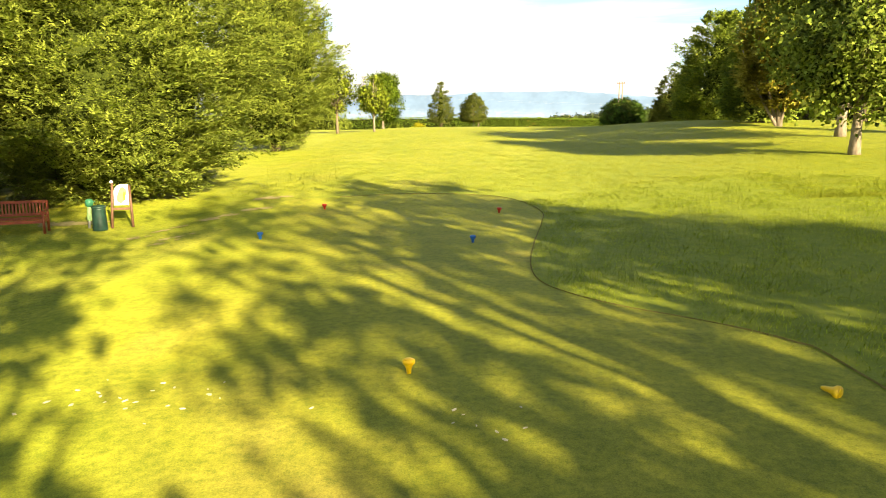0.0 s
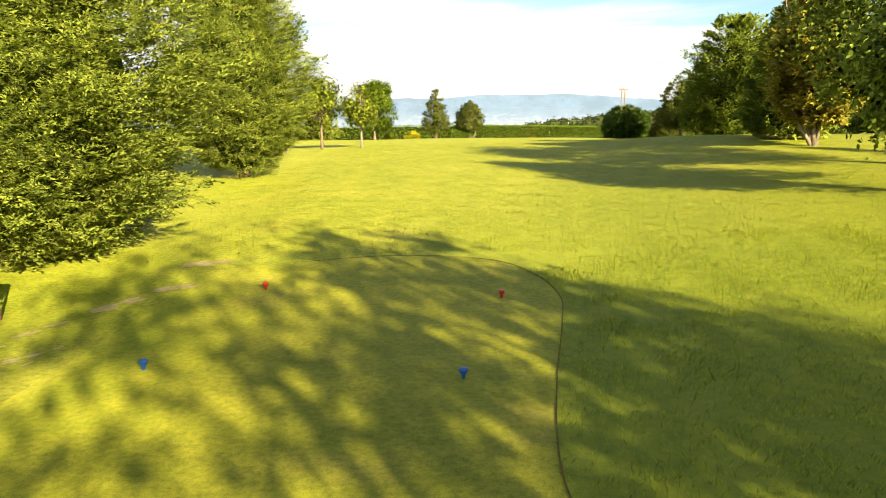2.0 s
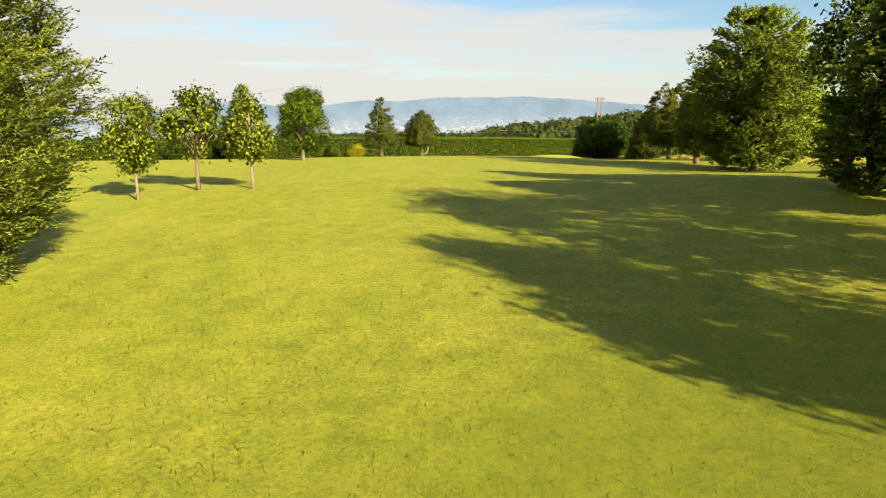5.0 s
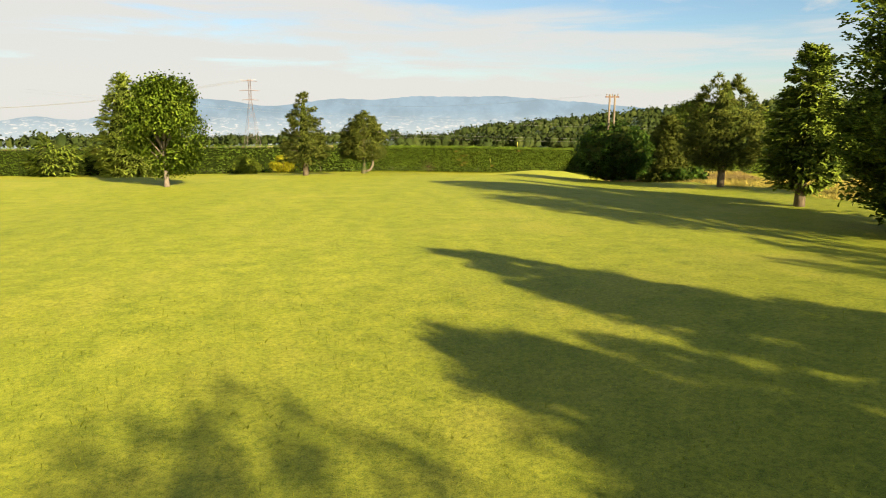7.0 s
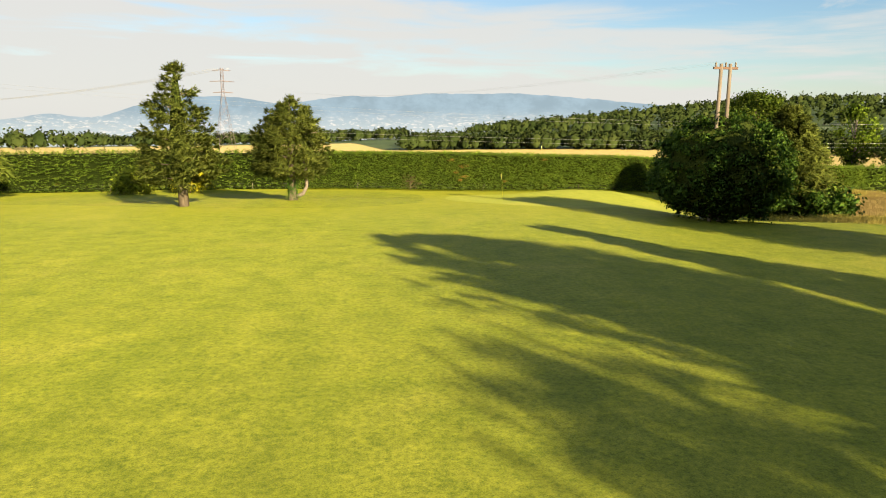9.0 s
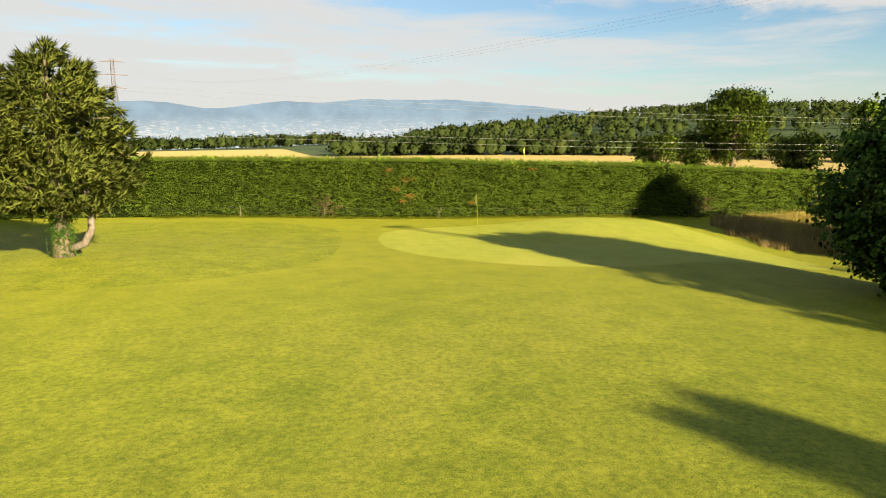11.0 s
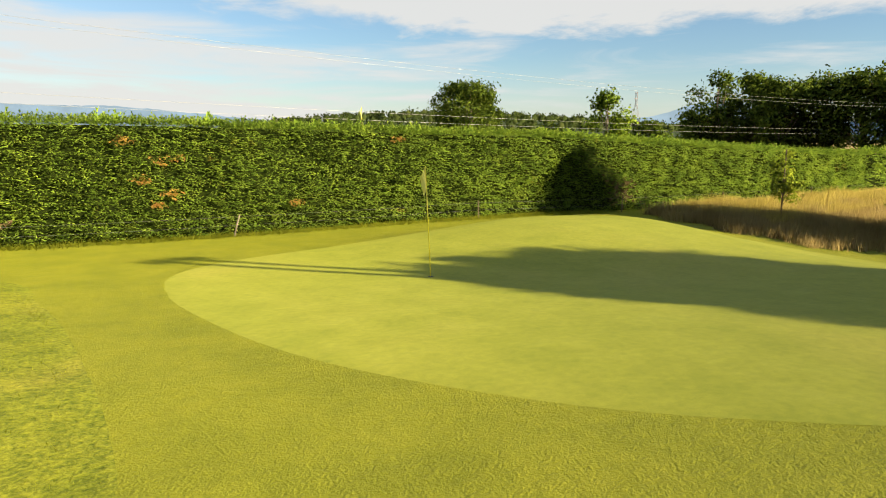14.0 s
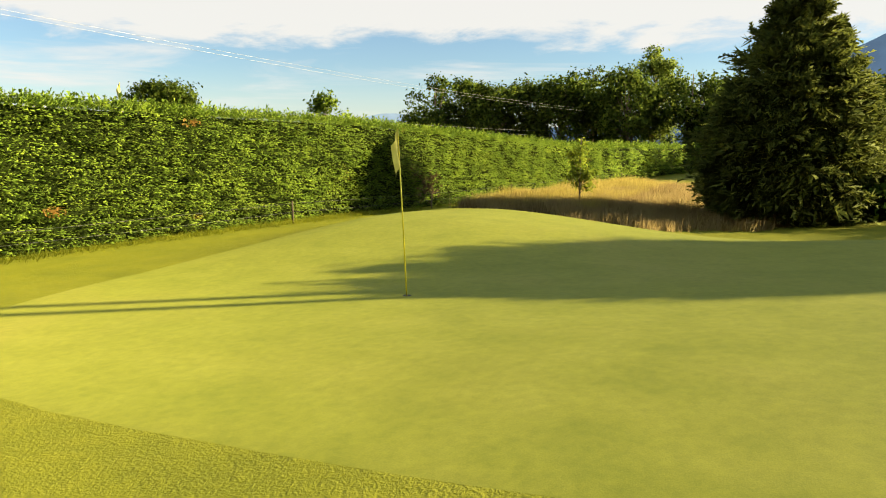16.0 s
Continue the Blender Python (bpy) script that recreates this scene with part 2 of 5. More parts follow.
M_BENCH = plain_mat("red_stained_wood", (0.22, 0.04, 0.015), (0.40, 0.085, 0.03), 5.0, 0.5, stretch=(1, 6, 6))
M_BROWNWOOD = plain_mat("brown_stained_wood", (0.09, 0.045, 0.025), (0.18, 0.09, 0.05), 6.0, 0.6, stretch=(6, 6, 1))
M_WHITE = plain_mat("white_panel", (0.72, 0.72, 0.68), (0.82, 0.82, 0.79), 3.0, 0.35)
M_MAP = plain_mat("map_green", (0.07, 0.10, 0.035), (0.17, 0.21, 0.08), 9.0, 0.4)
M_BINGREEN = plain_mat("dark_green_plastic", (0.008, 0.03, 0.022), (0.018, 0.055, 0.038), 7.0, 0.45)
M_WASHER = plain_mat("green_enamel", (0.02, 0.13, 0.07), (0.04, 0.2, 0.10), 7.0, 0.35)
M_LIME = plain_mat("lime_paint", (0.25, 0.42, 0.16), (0.38, 0.55, 0.25), 7.0, 0.45)
M_STEEL = plain_mat("galvanised_steel", (0.35, 0.35, 0.35), (0.5, 0.5, 0.5), 9.0, 0.5, 0.8)
M_YMARK = plain_mat("yellow_marker", (0.72, 0.44, 0.01), (0.85, 0.55, 0.02), 9.0, 0.4)
M_BMARK = plain_mat("blue_marker", (0.01, 0.08, 0.28), (0.02, 0.12, 0.38), 9.0, 0.35)
M_RMARK = plain_mat("red_marker", (0.38, 0.02, 0.01), (0.5, 0.04, 0.02), 9.0, 0.35)
M_FLAGY = plain_mat("yellow_flag_cloth", (0.62, 0.58, 0.12), (0.76, 0.72, 0.24), 4.0, 0.7)
M_POLEY = plain_mat("yellow_pole", (0.5, 0.45, 0.03), (0.65, 0.58, 0.05), 3.0, 0.35)
M_WIRE = plain_mat("pale_wire", (0.30, 0.30, 0.28), (0.42, 0.42, 0.40), 3.0, 0.4, 0.3)
M_STONE = plain_mat("pale_chips", (0.36, 0.32, 0.22), (0.52, 0.47, 0.34), 9.0, 0.8)
M_EARTH = plain_mat("bare_earth", (0.28, 0.23, 0.09), (0.46, 0.37, 0.21), 5.0, 0.95, relief=0.02)
M_TWIGS = plain_mat("bare_twigs", (0.10, 0.07, 0.03), (0.22, 0.16, 0.08), 5.0, 0.9)
M_HOLE = plain_mat("cup_shade", (0.01, 0.01, 0.01), (0.03, 0.03, 0.03), 5.0, 0.7)
M_TOWER = plain_mat("painted_lattice_steel", (0.17, 0.15, 0.15), (0.30, 0.22, 0.21), 0.4, 0.6)


def ground_mat():
    """Fairway turf near, stubble and pasture past the hedge, hazy plain far off."""
    m = grass_mat("fairway_turf", *FAIRWAY, stripe=0.10, relief=0.08, fine=40.0, grainy=1.0)
    nt = m.node_tree
    p = nt.nodes["Principled BSDF"]
    turf = p.inputs[0].links[0].from_socket
    pos = position(nt)
    sep = node(nt, "ShaderNodeSeparateXYZ", {0: pos})
    n = noise_tex(nt, pos, 0.02, 3.0, 0.6)
    warp = maths(nt, "ADD", sep.outputs[1], maths(nt, "MULTIPLY", n, 60.0))
    warp = maths(nt, "ADD", warp, maths(nt, "MULTIPLY", sep.outputs[0], 0.25))
    wheat = ramp(nt, noise_tex(nt, pos, 0.35, 5.0, 0.7), [(0.3, (0.36, 0.27, 0.09)), (0.7, (0.50, 0.39, 0.15))])
    pasture = ramp(nt, noise_tex(nt, pos, 0.2, 5.0, 0.7), [(0.3, (0.15, 0.19, 0.035)), (0.7, (0.26, 0.28, 0.06))])
    band = maths(nt, "MULTIPLY", smooth(nt, warp, 236.0, 240.0), smooth(nt, warp, 283.0, 279.0))
    field = mixc(nt, band, wheat, pasture)
    far = ramp(nt, noise_tex(nt, pos, 0.004, 5.0, 0.7), [(0.35, (0.03, 0.05, 0.018)), (0.6, (0.06, 0.085, 0.03))])
    reach = maths(nt, "SUBTRACT", sep.outputs[1], maths(nt, "MULTIPLY", smooth(nt, sep.outputs[0], 15.0, -15.0), 170.0))
    field = mixc(nt, smooth(nt, reach, 378.0, 400.0), field, far)
    # shaggier, greener grass beside the tee
    ex = maths(nt, "DIVIDE", maths(nt, "SUBTRACT", sep.outputs[0], 10.0), 8.5)
    ey = maths(nt, "DIVIDE", maths(nt, "SUBTRACT", sep.outputs[1], 14.0), 12.5)
    ring = maths(nt, "ADD", maths(nt, "ADD", maths(nt, "MULTIPLY", ex, ex), maths(nt, "MULTIPLY", ey, ey)), maths(nt, "MULTIPLY", noise_tex(nt, pos, 0.7, 4.0, 0.6), 0.7))
    rough = ramp(nt, noise_tex(nt, pos, 3.5, 5.0, 0.7), [(0.3, (0.11, 0.15, 0.012)), (0.5, (0.165, 0.20, 0.016)), (0.72, (0.225, 0.25, 0.021))])
    turf = mixc(nt, smooth(nt, ring, 1.5, 1.15), turf, rough)
    fx = maths(nt, "DIVIDE", maths(nt, "SUBTRACT", sep.outputs[0], 11.0), 10.0)
    fy = maths(nt, "DIVIDE", maths(nt, "SUBTRACT", sep.outputs[1], 30.0), 13.0)
    ring = maths(nt, "ADD", maths(nt, "ADD", maths(nt, "MULTIPLY", fx, fx), maths(nt, "MULTIPLY", fy, fy)), maths(nt, "MULTIPLY", noise_tex(nt, pos, 0.35, 4.0, 0.6), 0.8))
    turf = mixc(nt, maths(nt, "MULTIPLY", smooth(nt, ring, 1.6, 0.9), 0.5), turf, rough)
    apron = ramp(nt, noise_tex(nt, pos, 1.1, 4.0, 0.6), [(0.3, (0.19, 0.20, 0.016)), (0.5, (0.23, 0.235, 0.018)), (0.72, (0.27, 0.265, 0.021))])
    turf = mixc(nt, maths(nt, "MULTIPLY", smooth(nt, sep.outputs[1], 126.0, 142.0), 0.75), turf, apron)
    col = mixc(nt, smooth(nt, sep.outputs[1], 166.0, 172.0), turf, field)
    nt.links.new(col, p.inputs[0])
    return m


M_GROUND = ground_mat()


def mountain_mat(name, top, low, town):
    """Distance: slopes with haze painted into their colour, pale fields and towns on the lower land."""
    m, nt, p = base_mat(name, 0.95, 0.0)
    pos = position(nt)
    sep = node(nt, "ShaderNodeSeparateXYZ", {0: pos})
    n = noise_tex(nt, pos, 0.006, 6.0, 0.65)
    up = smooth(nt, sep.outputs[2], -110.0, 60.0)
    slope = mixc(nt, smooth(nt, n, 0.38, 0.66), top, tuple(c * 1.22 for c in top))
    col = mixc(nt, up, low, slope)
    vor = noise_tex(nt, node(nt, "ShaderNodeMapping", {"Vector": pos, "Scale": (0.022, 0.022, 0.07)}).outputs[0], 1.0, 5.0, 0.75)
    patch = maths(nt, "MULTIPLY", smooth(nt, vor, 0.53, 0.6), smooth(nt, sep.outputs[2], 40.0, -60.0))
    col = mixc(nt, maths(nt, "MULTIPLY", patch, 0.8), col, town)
    # slopes glow with this colour, so the painted haze stays even
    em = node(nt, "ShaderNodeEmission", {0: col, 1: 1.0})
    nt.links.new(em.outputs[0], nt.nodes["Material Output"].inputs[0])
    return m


M_MOUNT = mountain_mat("hazy_far_mountain", (0.135, 0.19, 0.235), (0.24, 0.285, 0.31), (0.42, 0.41, 0.39))
M_MOUNT_NEAR = mountain_mat("hazy_near_mountain", (0.03, 0.055, 0.095), (0.05, 0.08, 0.10), (0.06, 0.09, 0.10))


# ---- mesh helpers ----
def mesh_np(name, verts, faces, material, smooth_shade=False, normals=None):
    verts, faces = np.asarray(verts, np.float32), np.asarray(faces, np.int32)
    k = faces.shape[1]
    me = bpy.data.meshes.new(name)
    me.vertices.add(len(verts))
    me.vertices.foreach_set("co", verts.ravel())
    me.loops.add(faces.size)
    me.loops.foreach_set("vertex_index", faces.ravel())
    me.polygons.add(len(faces))
    me.polygons.foreach_set("loop_start", np.arange(len(faces), dtype=np.int32) * k)
    me.update(calc_edges=True)
    if smooth_shade:
        me.polygons.foreach_set("use_smooth", np.ones(len(faces), bool))
    me.materials.append(material)
    me.validate()
    if normals is not None:
        me.polygons.foreach_set("use_smooth", np.ones(len(faces), bool))
        nn = normals / (np.linalg.norm(normals, axis=1, keepdims=True) + 1e-9)
        me.normals_split_custom_set_from_vertices(nn.tolist())
    return me


def part(name, bm, material, parent=None, label=""):
    """Links a bmesh or a mesh as one object under a thing."""
    if isinstance(bm, bmesh.types.BMesh):
        me = bpy.data.meshes.new(name)
        bm.to_mesh(me)
        bm.free()
        me.materials.append(material)
    else:
        me = bm
    ob = new(name, me)
    ob.parent = parent
    if label:
        ob["label"] = label
    return ob


def thing(name, m, label, category, group="", kind=""):
    ob = new(name)
    ob.empty_display_size = 0.2
    ob.matrix_world = m
    return tagged(ob, label, category, group, kind)


def add_box(bm, cx, cy, cz, sx, sy, sz, turn=None, bevel=0.0):
    m = Matrix.Translation((cx, cy, cz)) @ (turn or Matrix()) @ Matrix.Diagonal((sx, sy, sz, 1))
    made = bmesh.ops.create_cube(bm, size=1, matrix=m)["verts"]
    if bevel:
        es = list({e for v in made for e in v.link_edges})
        bmesh.ops.bevel(bm, geom=es, offset=bevel, segments=1, affect="EDGES")
    return bm


def add_tube(bm, pts, radii, sides=8, cap=True):
    """A tapered tube along points."""
    rings = []
    for i, p in enumerate(pts):
        a, b = Vector(pts[max(i - 1, 0)]), Vector(pts[min(i + 1, len(pts) - 1)])
        d = (b - a).normalized()
        x = d.cross(Vector((0.13, 0.97, 0.2))).normalized()
        y = d.cross(x)
        rings.append([bm.verts.new(Vector(p) + (x * math.cos(t) + y * math.sin(t)) * radii[i]) for t in (2 * math.pi * k / sides for k in range(sides))])
    for r0, r1 in zip(rings, rings[1:]):
        for k in range(sides):
            bm.faces.new((r0[k], r0[(k + 1) % sides], r1[(k + 1) % sides], r1[k]))
    if cap:
        bm.faces.new(list(reversed(rings[0])))
        bm.faces.new(rings[-1])
    for f in bm.faces:
        f.smooth = True
    return bm


def add_lathe(bm, profile, sides=20, centre=(0, 0)):
    """Turned form from (radius, height) pairs."""
    rings = [[bm.verts.new((centre[0] + r * math.cos(2 * math.pi * k / sides), centre[1] + r * math.sin(2 * math.pi * k / sides), z)) for k in range(sides)] for r, z in profile]
    for r0, r1 in zip(rings, rings[1:]):
        for k in range(sides):
            f = bm.faces.new((r0[k], r0[(k + 1) % sides], r1[(k + 1) % sides], r1[k]))
            f.smooth = True
    bm.faces.new(list(reversed(rings[0])))
    bm.faces.new(rings[-1])
    return bm


# ---- the lie of the land ----
KY = np.array([-400, -60, 12, 24, 31, 40, 60, 82, 100, 120, 142, 151, 161, 180, 260, 420, 900, 3000, 5200], float)
KZ = np.array([0.0, 1.0, 1.12, 1.13, 1.36, 1.64, 2.1, 2.4, 2.1, 1.45, 0.3, -0.5, -1.0, -2.2, -7.0, -10.5, -31.0, -165.0, -220.0])
KD = np.diff(KZ) / np.diff(KY)
KM = np.concatenate([KD[:1], (KD[1:] + KD[:-1]) / 2, KD[-1:]])


def sm(a, b, v):
    s = np.clip((np.asarray(v, float) - a) / (b - a), 0, 1)
    return s * s * (3 - 2 * s)


def lie(x, y):
    """Height of the ground."""
    x, y = np.asarray(x, float), np.asarray(y, float)
    i = np.clip(np.searchsorted(KY, y) - 1, 0, len(KY) - 2)
    h = KY[i + 1] - KY[i]
    s = np.clip((y - KY[i]) / h, 0, 1)
    z = (2 * s**3 - 3 * s * s + 1) * KZ[i] + (s**3 - 2 * s * s + s) * h * KM[i] + (3 * s * s - 2 * s**3) * KZ[i + 1] + (s**3 - s * s) * h * KM[i + 1]
    # low ground east of the green, and the raised back shoulder of the green
    low = sm(30, 40.5, x) * sm(126, 147, y) * sm(176, 162, y)
    z = z * (1 - low) - 0.95 * low - 0.15 * sm(36.5, 43, x) * sm(138, 150, y) * sm(178, 164, y)
    z = z + 0.5 * sm(24, 31, x) * sm(38.3, 34.5, x) * sm(144, 152.5, y) * sm(157.2, 153.6, y)
    z = z - 0.38 * sm(21, 30, x) * sm(114, 130, y) * sm(154, 146, y)
    z = z - 0.5 * sm(20, 31, x) * sm(70, 88, y) * sm(140, 114, y)
    z = z + 1.2 * sm(6, 25, x) * sm(10, 44, y) * sm(85, 62, y)
    z = z - 0.36 * sm(-3.5, -8, x) * sm(60, 40, y)
    z = z - 0.6 * sm(0, -16, x) * sm(40, 70, y) * sm(130, 100, y)
    z = z - 0.15 * sm(15, -40, x) * sm(130, 150, y) * sm(180, 165, y)
    z = z + 0.5 * sm(5, 13, x) * sm(45, 25, y)
    z = z + 0.25 * sm(24, 8, x) * sm(-25, -5, x) * sm(132, 146, y) * sm(178, 165, y)
    z = z + 52 * np.exp(-(((x - 560) / 420) ** 2) - ((y - 950) / 380) ** 2) * sm(200, 350, y)
    return z


def lz(x, y):
    return float(lie(x, y))


def axis(parts):
    out = []
    for a, b, step in parts:
        out += list(np.arange(a, b, step))
    return np.array(out + [parts[-1][1]])


def build_ground():
    xs = axis([(-4900, -600, 430), (-600, -100, 50), (-100, -40, 5), (-40, 60, 1.0), (60, 130, 5), (130, 700, 40), (700, 4900, 420)])
    ys = axis([(-900, -100, 100), (-100, -10, 6), (-10, 170, 1.0), (170, 300, 6), (300, 1400, 40), (1400, 4900, 350)])
    gx, gy = np.meshgrid(xs, ys)
    z = lie(gx, gy)
    v = np.stack([gx, gy, z], -1).reshape(-1, 3)
    nx = len(xs)
    i = (np.arange(len(ys) - 1)[:, None] * nx + np.arange(nx - 1)).ravel()
    f = np.stack([i, i + 1, i + nx + 1, i + nx], 1)
    ob = new("ground", mesh_np("ground", v, f, M_GROUND, True))
    tagged(ob, "mown yellow-green golf fairway running on to fields", "ground", kind="structure")


build_ground()


def sheet(name, outline, centre, lift, material, label, category, rings=26):
    """A turf area over the ground, inside a rounded outline."""
    o = np.array(outline)
    c = np.array(centre)
    n = len(o)
    t = np.linspace(0, 1, rings + 1)[1:]
    pts = c + (o - c)[None] * t[:, None, None]
    allp = np.vstack([c[None], pts.reshape(-1, 2)])
    edge = np.concatenate([[0], np.repeat(t, n)])
    z = lie(allp[:, 0], allp[:, 1]) + lift * sm(1.0, 0.985, edge)
    tri = np.array([(0, 1 + k, 1 + (k + 1) % n) for k in range(n)])
    q = []
    for r in range(rings - 1):
        a = 1 + r * n
        for k in range(n):
            k2 = (k + 1) % n
            q.append((a + k, a + n + k, a + n + k2))
            q.append((a + k, a + n + k2, a + k2))
    f = np.vstack([tri, np.array(q)])
    me = mesh_np(name, np.column_stack([allp, z]), f, material, True)
    return tagged(new(name, me), label, category, kind="structure")


def closed_curve(pts, per=10):
    """Catmull-Rom through a closed list of points."""
    out, n = [], len(pts)
    for i in range(n):
        p0, p1, p2, p3 = (np.array(pts[(i + k) % n], float) for k in (-1, 0, 1, 2))
        for t in np.arange(per) / per:
            out.append(0.5 * (2 * p1 + (p2 - p0) * t + (2 * p0 - 5 * p1 + 4 * p2 - p3) * t * t + (3 * p1 - p0 - 3 * p2 + p3) * t**3))
    return np.array(out)


# tee: a lower-cut lawn with a cut soil edge on its far and right side
TEE = [(-2.1, 26.45), (0.6, 27.15), (3.1, 26.65), (4.15, 25.25), (4.52, 23.2), (4.25, 21.2), (3.7, 18.45), (3.3, 15.95), (3.3, 14.5), (3.7, 13.6), (4.35, 12.85), (5.05, 12.3), (5.65, 11.75), (6.12, 11.1), (6.3, 10.4), (6.2, 7.0), (5.0, 2.0), (2.0, -1.0), (-3.0, 2.0), (-4.4, 8.0), (-4.6, 14.0), (-4.3, 20.0), (-4.2, 24.5), (-3.6, 25.9)]
tee_curve = closed_curve(TEE)
sheet("tee_lawn", tee_curve, (1.0, 15.5), 0.012, M_TEE, "short olive-green tee lawn", "tee lawn", 40)
cut = tee_curve[0:158]
bm = bmesh.new()
prev = None
for i, (x, y) in enumerate(cut):
    a, b = cut[max(i - 1, 0)], cut[min(i + 1, len(cut) - 1)]
    d = (b - a) / np.linalg.norm(b - a)
    nrm = np.array([-d[1], d[0]])
    w = 0.009 * (0.5 + abs(noise.noise((x * 1.3, y * 1.3, 0))) * 1.5) * min(1, i / 12)
    ring = []
    for off, up in ((-w, 0.013), (-w * 0.3, 0.018), (w * 1.0, 0.028), (w * 2.2, 0.012)):
        q = np.array([x, y]) + nrm * off
        ring.append(bm.verts.new((q[0], q[1], lz(*q) + up)))
    if prev:
        for k in range(3):
            bm.faces.new((prev[k], prev[k + 1], ring[k + 1], ring[k]))
    prev = ring
tagged(part("tee_edge", bm, M_SOIL), "dark cut soil edge round the tee lawn", "turf edge", kind="structure")

# green and its apron
GREEN = [(18.9, 147.0), (19.0, 144.4), (19.6, 142.3), (20.7, 140.5), (22.6, 138.9), (25.6, 138.6), (32.7, 140.7), (38.1, 142.5), (39.1, 144.5), (38.6, 148.2), (37.6, 151.7), (34.2, 153.0), (31.0, 154.6), (26.0, 155.2), (22.0, 154.5), (19.9, 152.9), (19.1, 150.2)]
sheet("green", closed_curve(GREEN, 8), (28.0, 146.6), 0.012, M_GREEN, "smooth pale yellow-green putting green", "putting green", 44)
ROUGH_W = [(17.2, 147.0), (17.2, 151.0), (16.8, 154.2), (13.0, 157.8), (4.0, 159.0), (-14.0, 160.5), (-22.0, 155.0), (-22.0, 146.0), (-8.0, 140.0), (4.0, 136.5), (11.0, 136.4), (14.6, 138.2), (16.6, 141.0)]
sheet("rough", closed_curve(ROUGH_W, 8), (4.0, 149.0), 0.02, M_ROUGH, "longer rough grass beside the green", "rough grass")


# ---- distance ----
def ridge(name, az, el, radius, foot, material, label):
    """A mountain front: slopes rising from the plain to a skyline given by bearing and height angle."""
    n = 360
    a = np.linspace(az[0], az[-1], n)
    e = np.interp(a, az, el)
    e = np.convolve(np.pad(e, 4, mode="edge"), np.hanning(11)[1:-1] / np.hanning(11).sum(), "valid")
    rows = []
    for j, s in enumerate(np.linspace(0, 1, 9)):
        r = radius * (0.90 + 0.10 * s)
        h = np.array([foot + (radius * math.tan(radians(ei)) + 5 - foot) * s**1.25 for ei in e])
        rough = np.array([noise.fractal((float(ai) * 0.9, s * 2.0, radius * 0.001), 0.8, 2.0, 5) for ai in a])
        h = h + rough * (3 + 16 * s * (1 - s)) + (np.array([noise.noise((float(ai) * 3.1, 7.0, 0)) for ai in a]) * 5 if j == 8 else 0)
        rows.append(np.stack([8 + r * np.sin(np.radians(a)), 80 + r * np.cos(np.radians(a)), h], 1))
    v = np.vstack(rows)
    i = (np.arange(8)[:, None] * n + np.arange(n - 1)).ravel()
    tagged(new(name, mesh_np(name, v, np.stack([i, i + 1, i + n + 1, i + n], 1), material, True)), label, "mountains", kind="structure")


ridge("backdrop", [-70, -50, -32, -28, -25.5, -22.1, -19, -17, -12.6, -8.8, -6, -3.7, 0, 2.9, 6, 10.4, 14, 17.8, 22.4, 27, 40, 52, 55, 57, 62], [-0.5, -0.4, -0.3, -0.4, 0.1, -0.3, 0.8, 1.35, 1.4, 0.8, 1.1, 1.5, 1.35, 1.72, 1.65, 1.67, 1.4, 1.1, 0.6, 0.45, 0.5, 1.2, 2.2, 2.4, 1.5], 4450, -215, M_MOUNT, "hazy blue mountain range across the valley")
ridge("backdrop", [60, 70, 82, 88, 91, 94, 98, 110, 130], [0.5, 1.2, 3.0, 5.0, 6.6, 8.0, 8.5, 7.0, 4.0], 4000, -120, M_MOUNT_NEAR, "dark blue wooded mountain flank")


# ---- foliage ----
rng = np.random.default_rng(7)


def frond(pairs=5, width=0.42, droop=0.25, solid=0.2):
    """A flat feathery spray along +x, of thin leaflets."""
    v, f = [], []
    for i in range(pairs):
        s = (i + 0.3) / pairs
        for side in (-1, 1):
            ln = width * (1 - 0.65 * s)
            b = len(v)
            v += [(s, 0, -droop * s * s), (s + solid, 0, -droop * (s + solid) ** 2), (s + 0.32, side * ln, -droop * s * s - 0.05)]
            f.append((b, b + 1, b + 2))
    b = len(v)
    v += [(0.75, -0.07, -droop * 0.56), (0.75, 0.07, -droop * 0.56), (1.15, 0, -droop * 1.3)]
    f.append((b, b + 1, b + 2))
    return np.array(v, float), np.array(f)


def tuft(count=9, spread=0.75, seed=1):
    """A brush of needles along +x."""
    r = np.random.default_rng(seed)
    v, f = [], []
    for i in range(count):
        a, s = r.uniform(0, 2 * np.pi), spread * r.uniform(0.2, 1)
        tip = np.array([1.0, s * np.cos(a), s * np.sin(a)]) * r.uniform(0.7, 1.1)
        side = np.cross(tip, r.normal(size=3))
        side = side / np.linalg.norm(side) * 0.09
        root = np.array([r.uniform(0, 0.35), 0, 0])
        b = len(v)
        v += [root - side, root + side, tip]
        f.append((b, b + 1, b + 2))
    return np.array(v), np.array(f)


def leafclump(count=7, leaf=0.42, seed=1):
    """A handful of pointed leaves about the origin."""
    r = np.random.default_rng(seed)
    v, f = [], []
    for i in range(count):
        c = r.normal(size=3) * 0.42
        d = r.normal(size=3) + np.array([0.5, 0, -0.25])
        d /= np.linalg.norm(d)
        w = np.cross(d, r.normal(size=3))
        w = w / np.linalg.norm(w) * leaf * 0.33
        b = len(v)
        v += [c - d * leaf * 0.5, c + w, c + d * leaf * 0.5, c - w]
        f += [(b, b + 1, b + 2), (b, b + 2, b + 3)]
    return np.array(v), np.array(f)


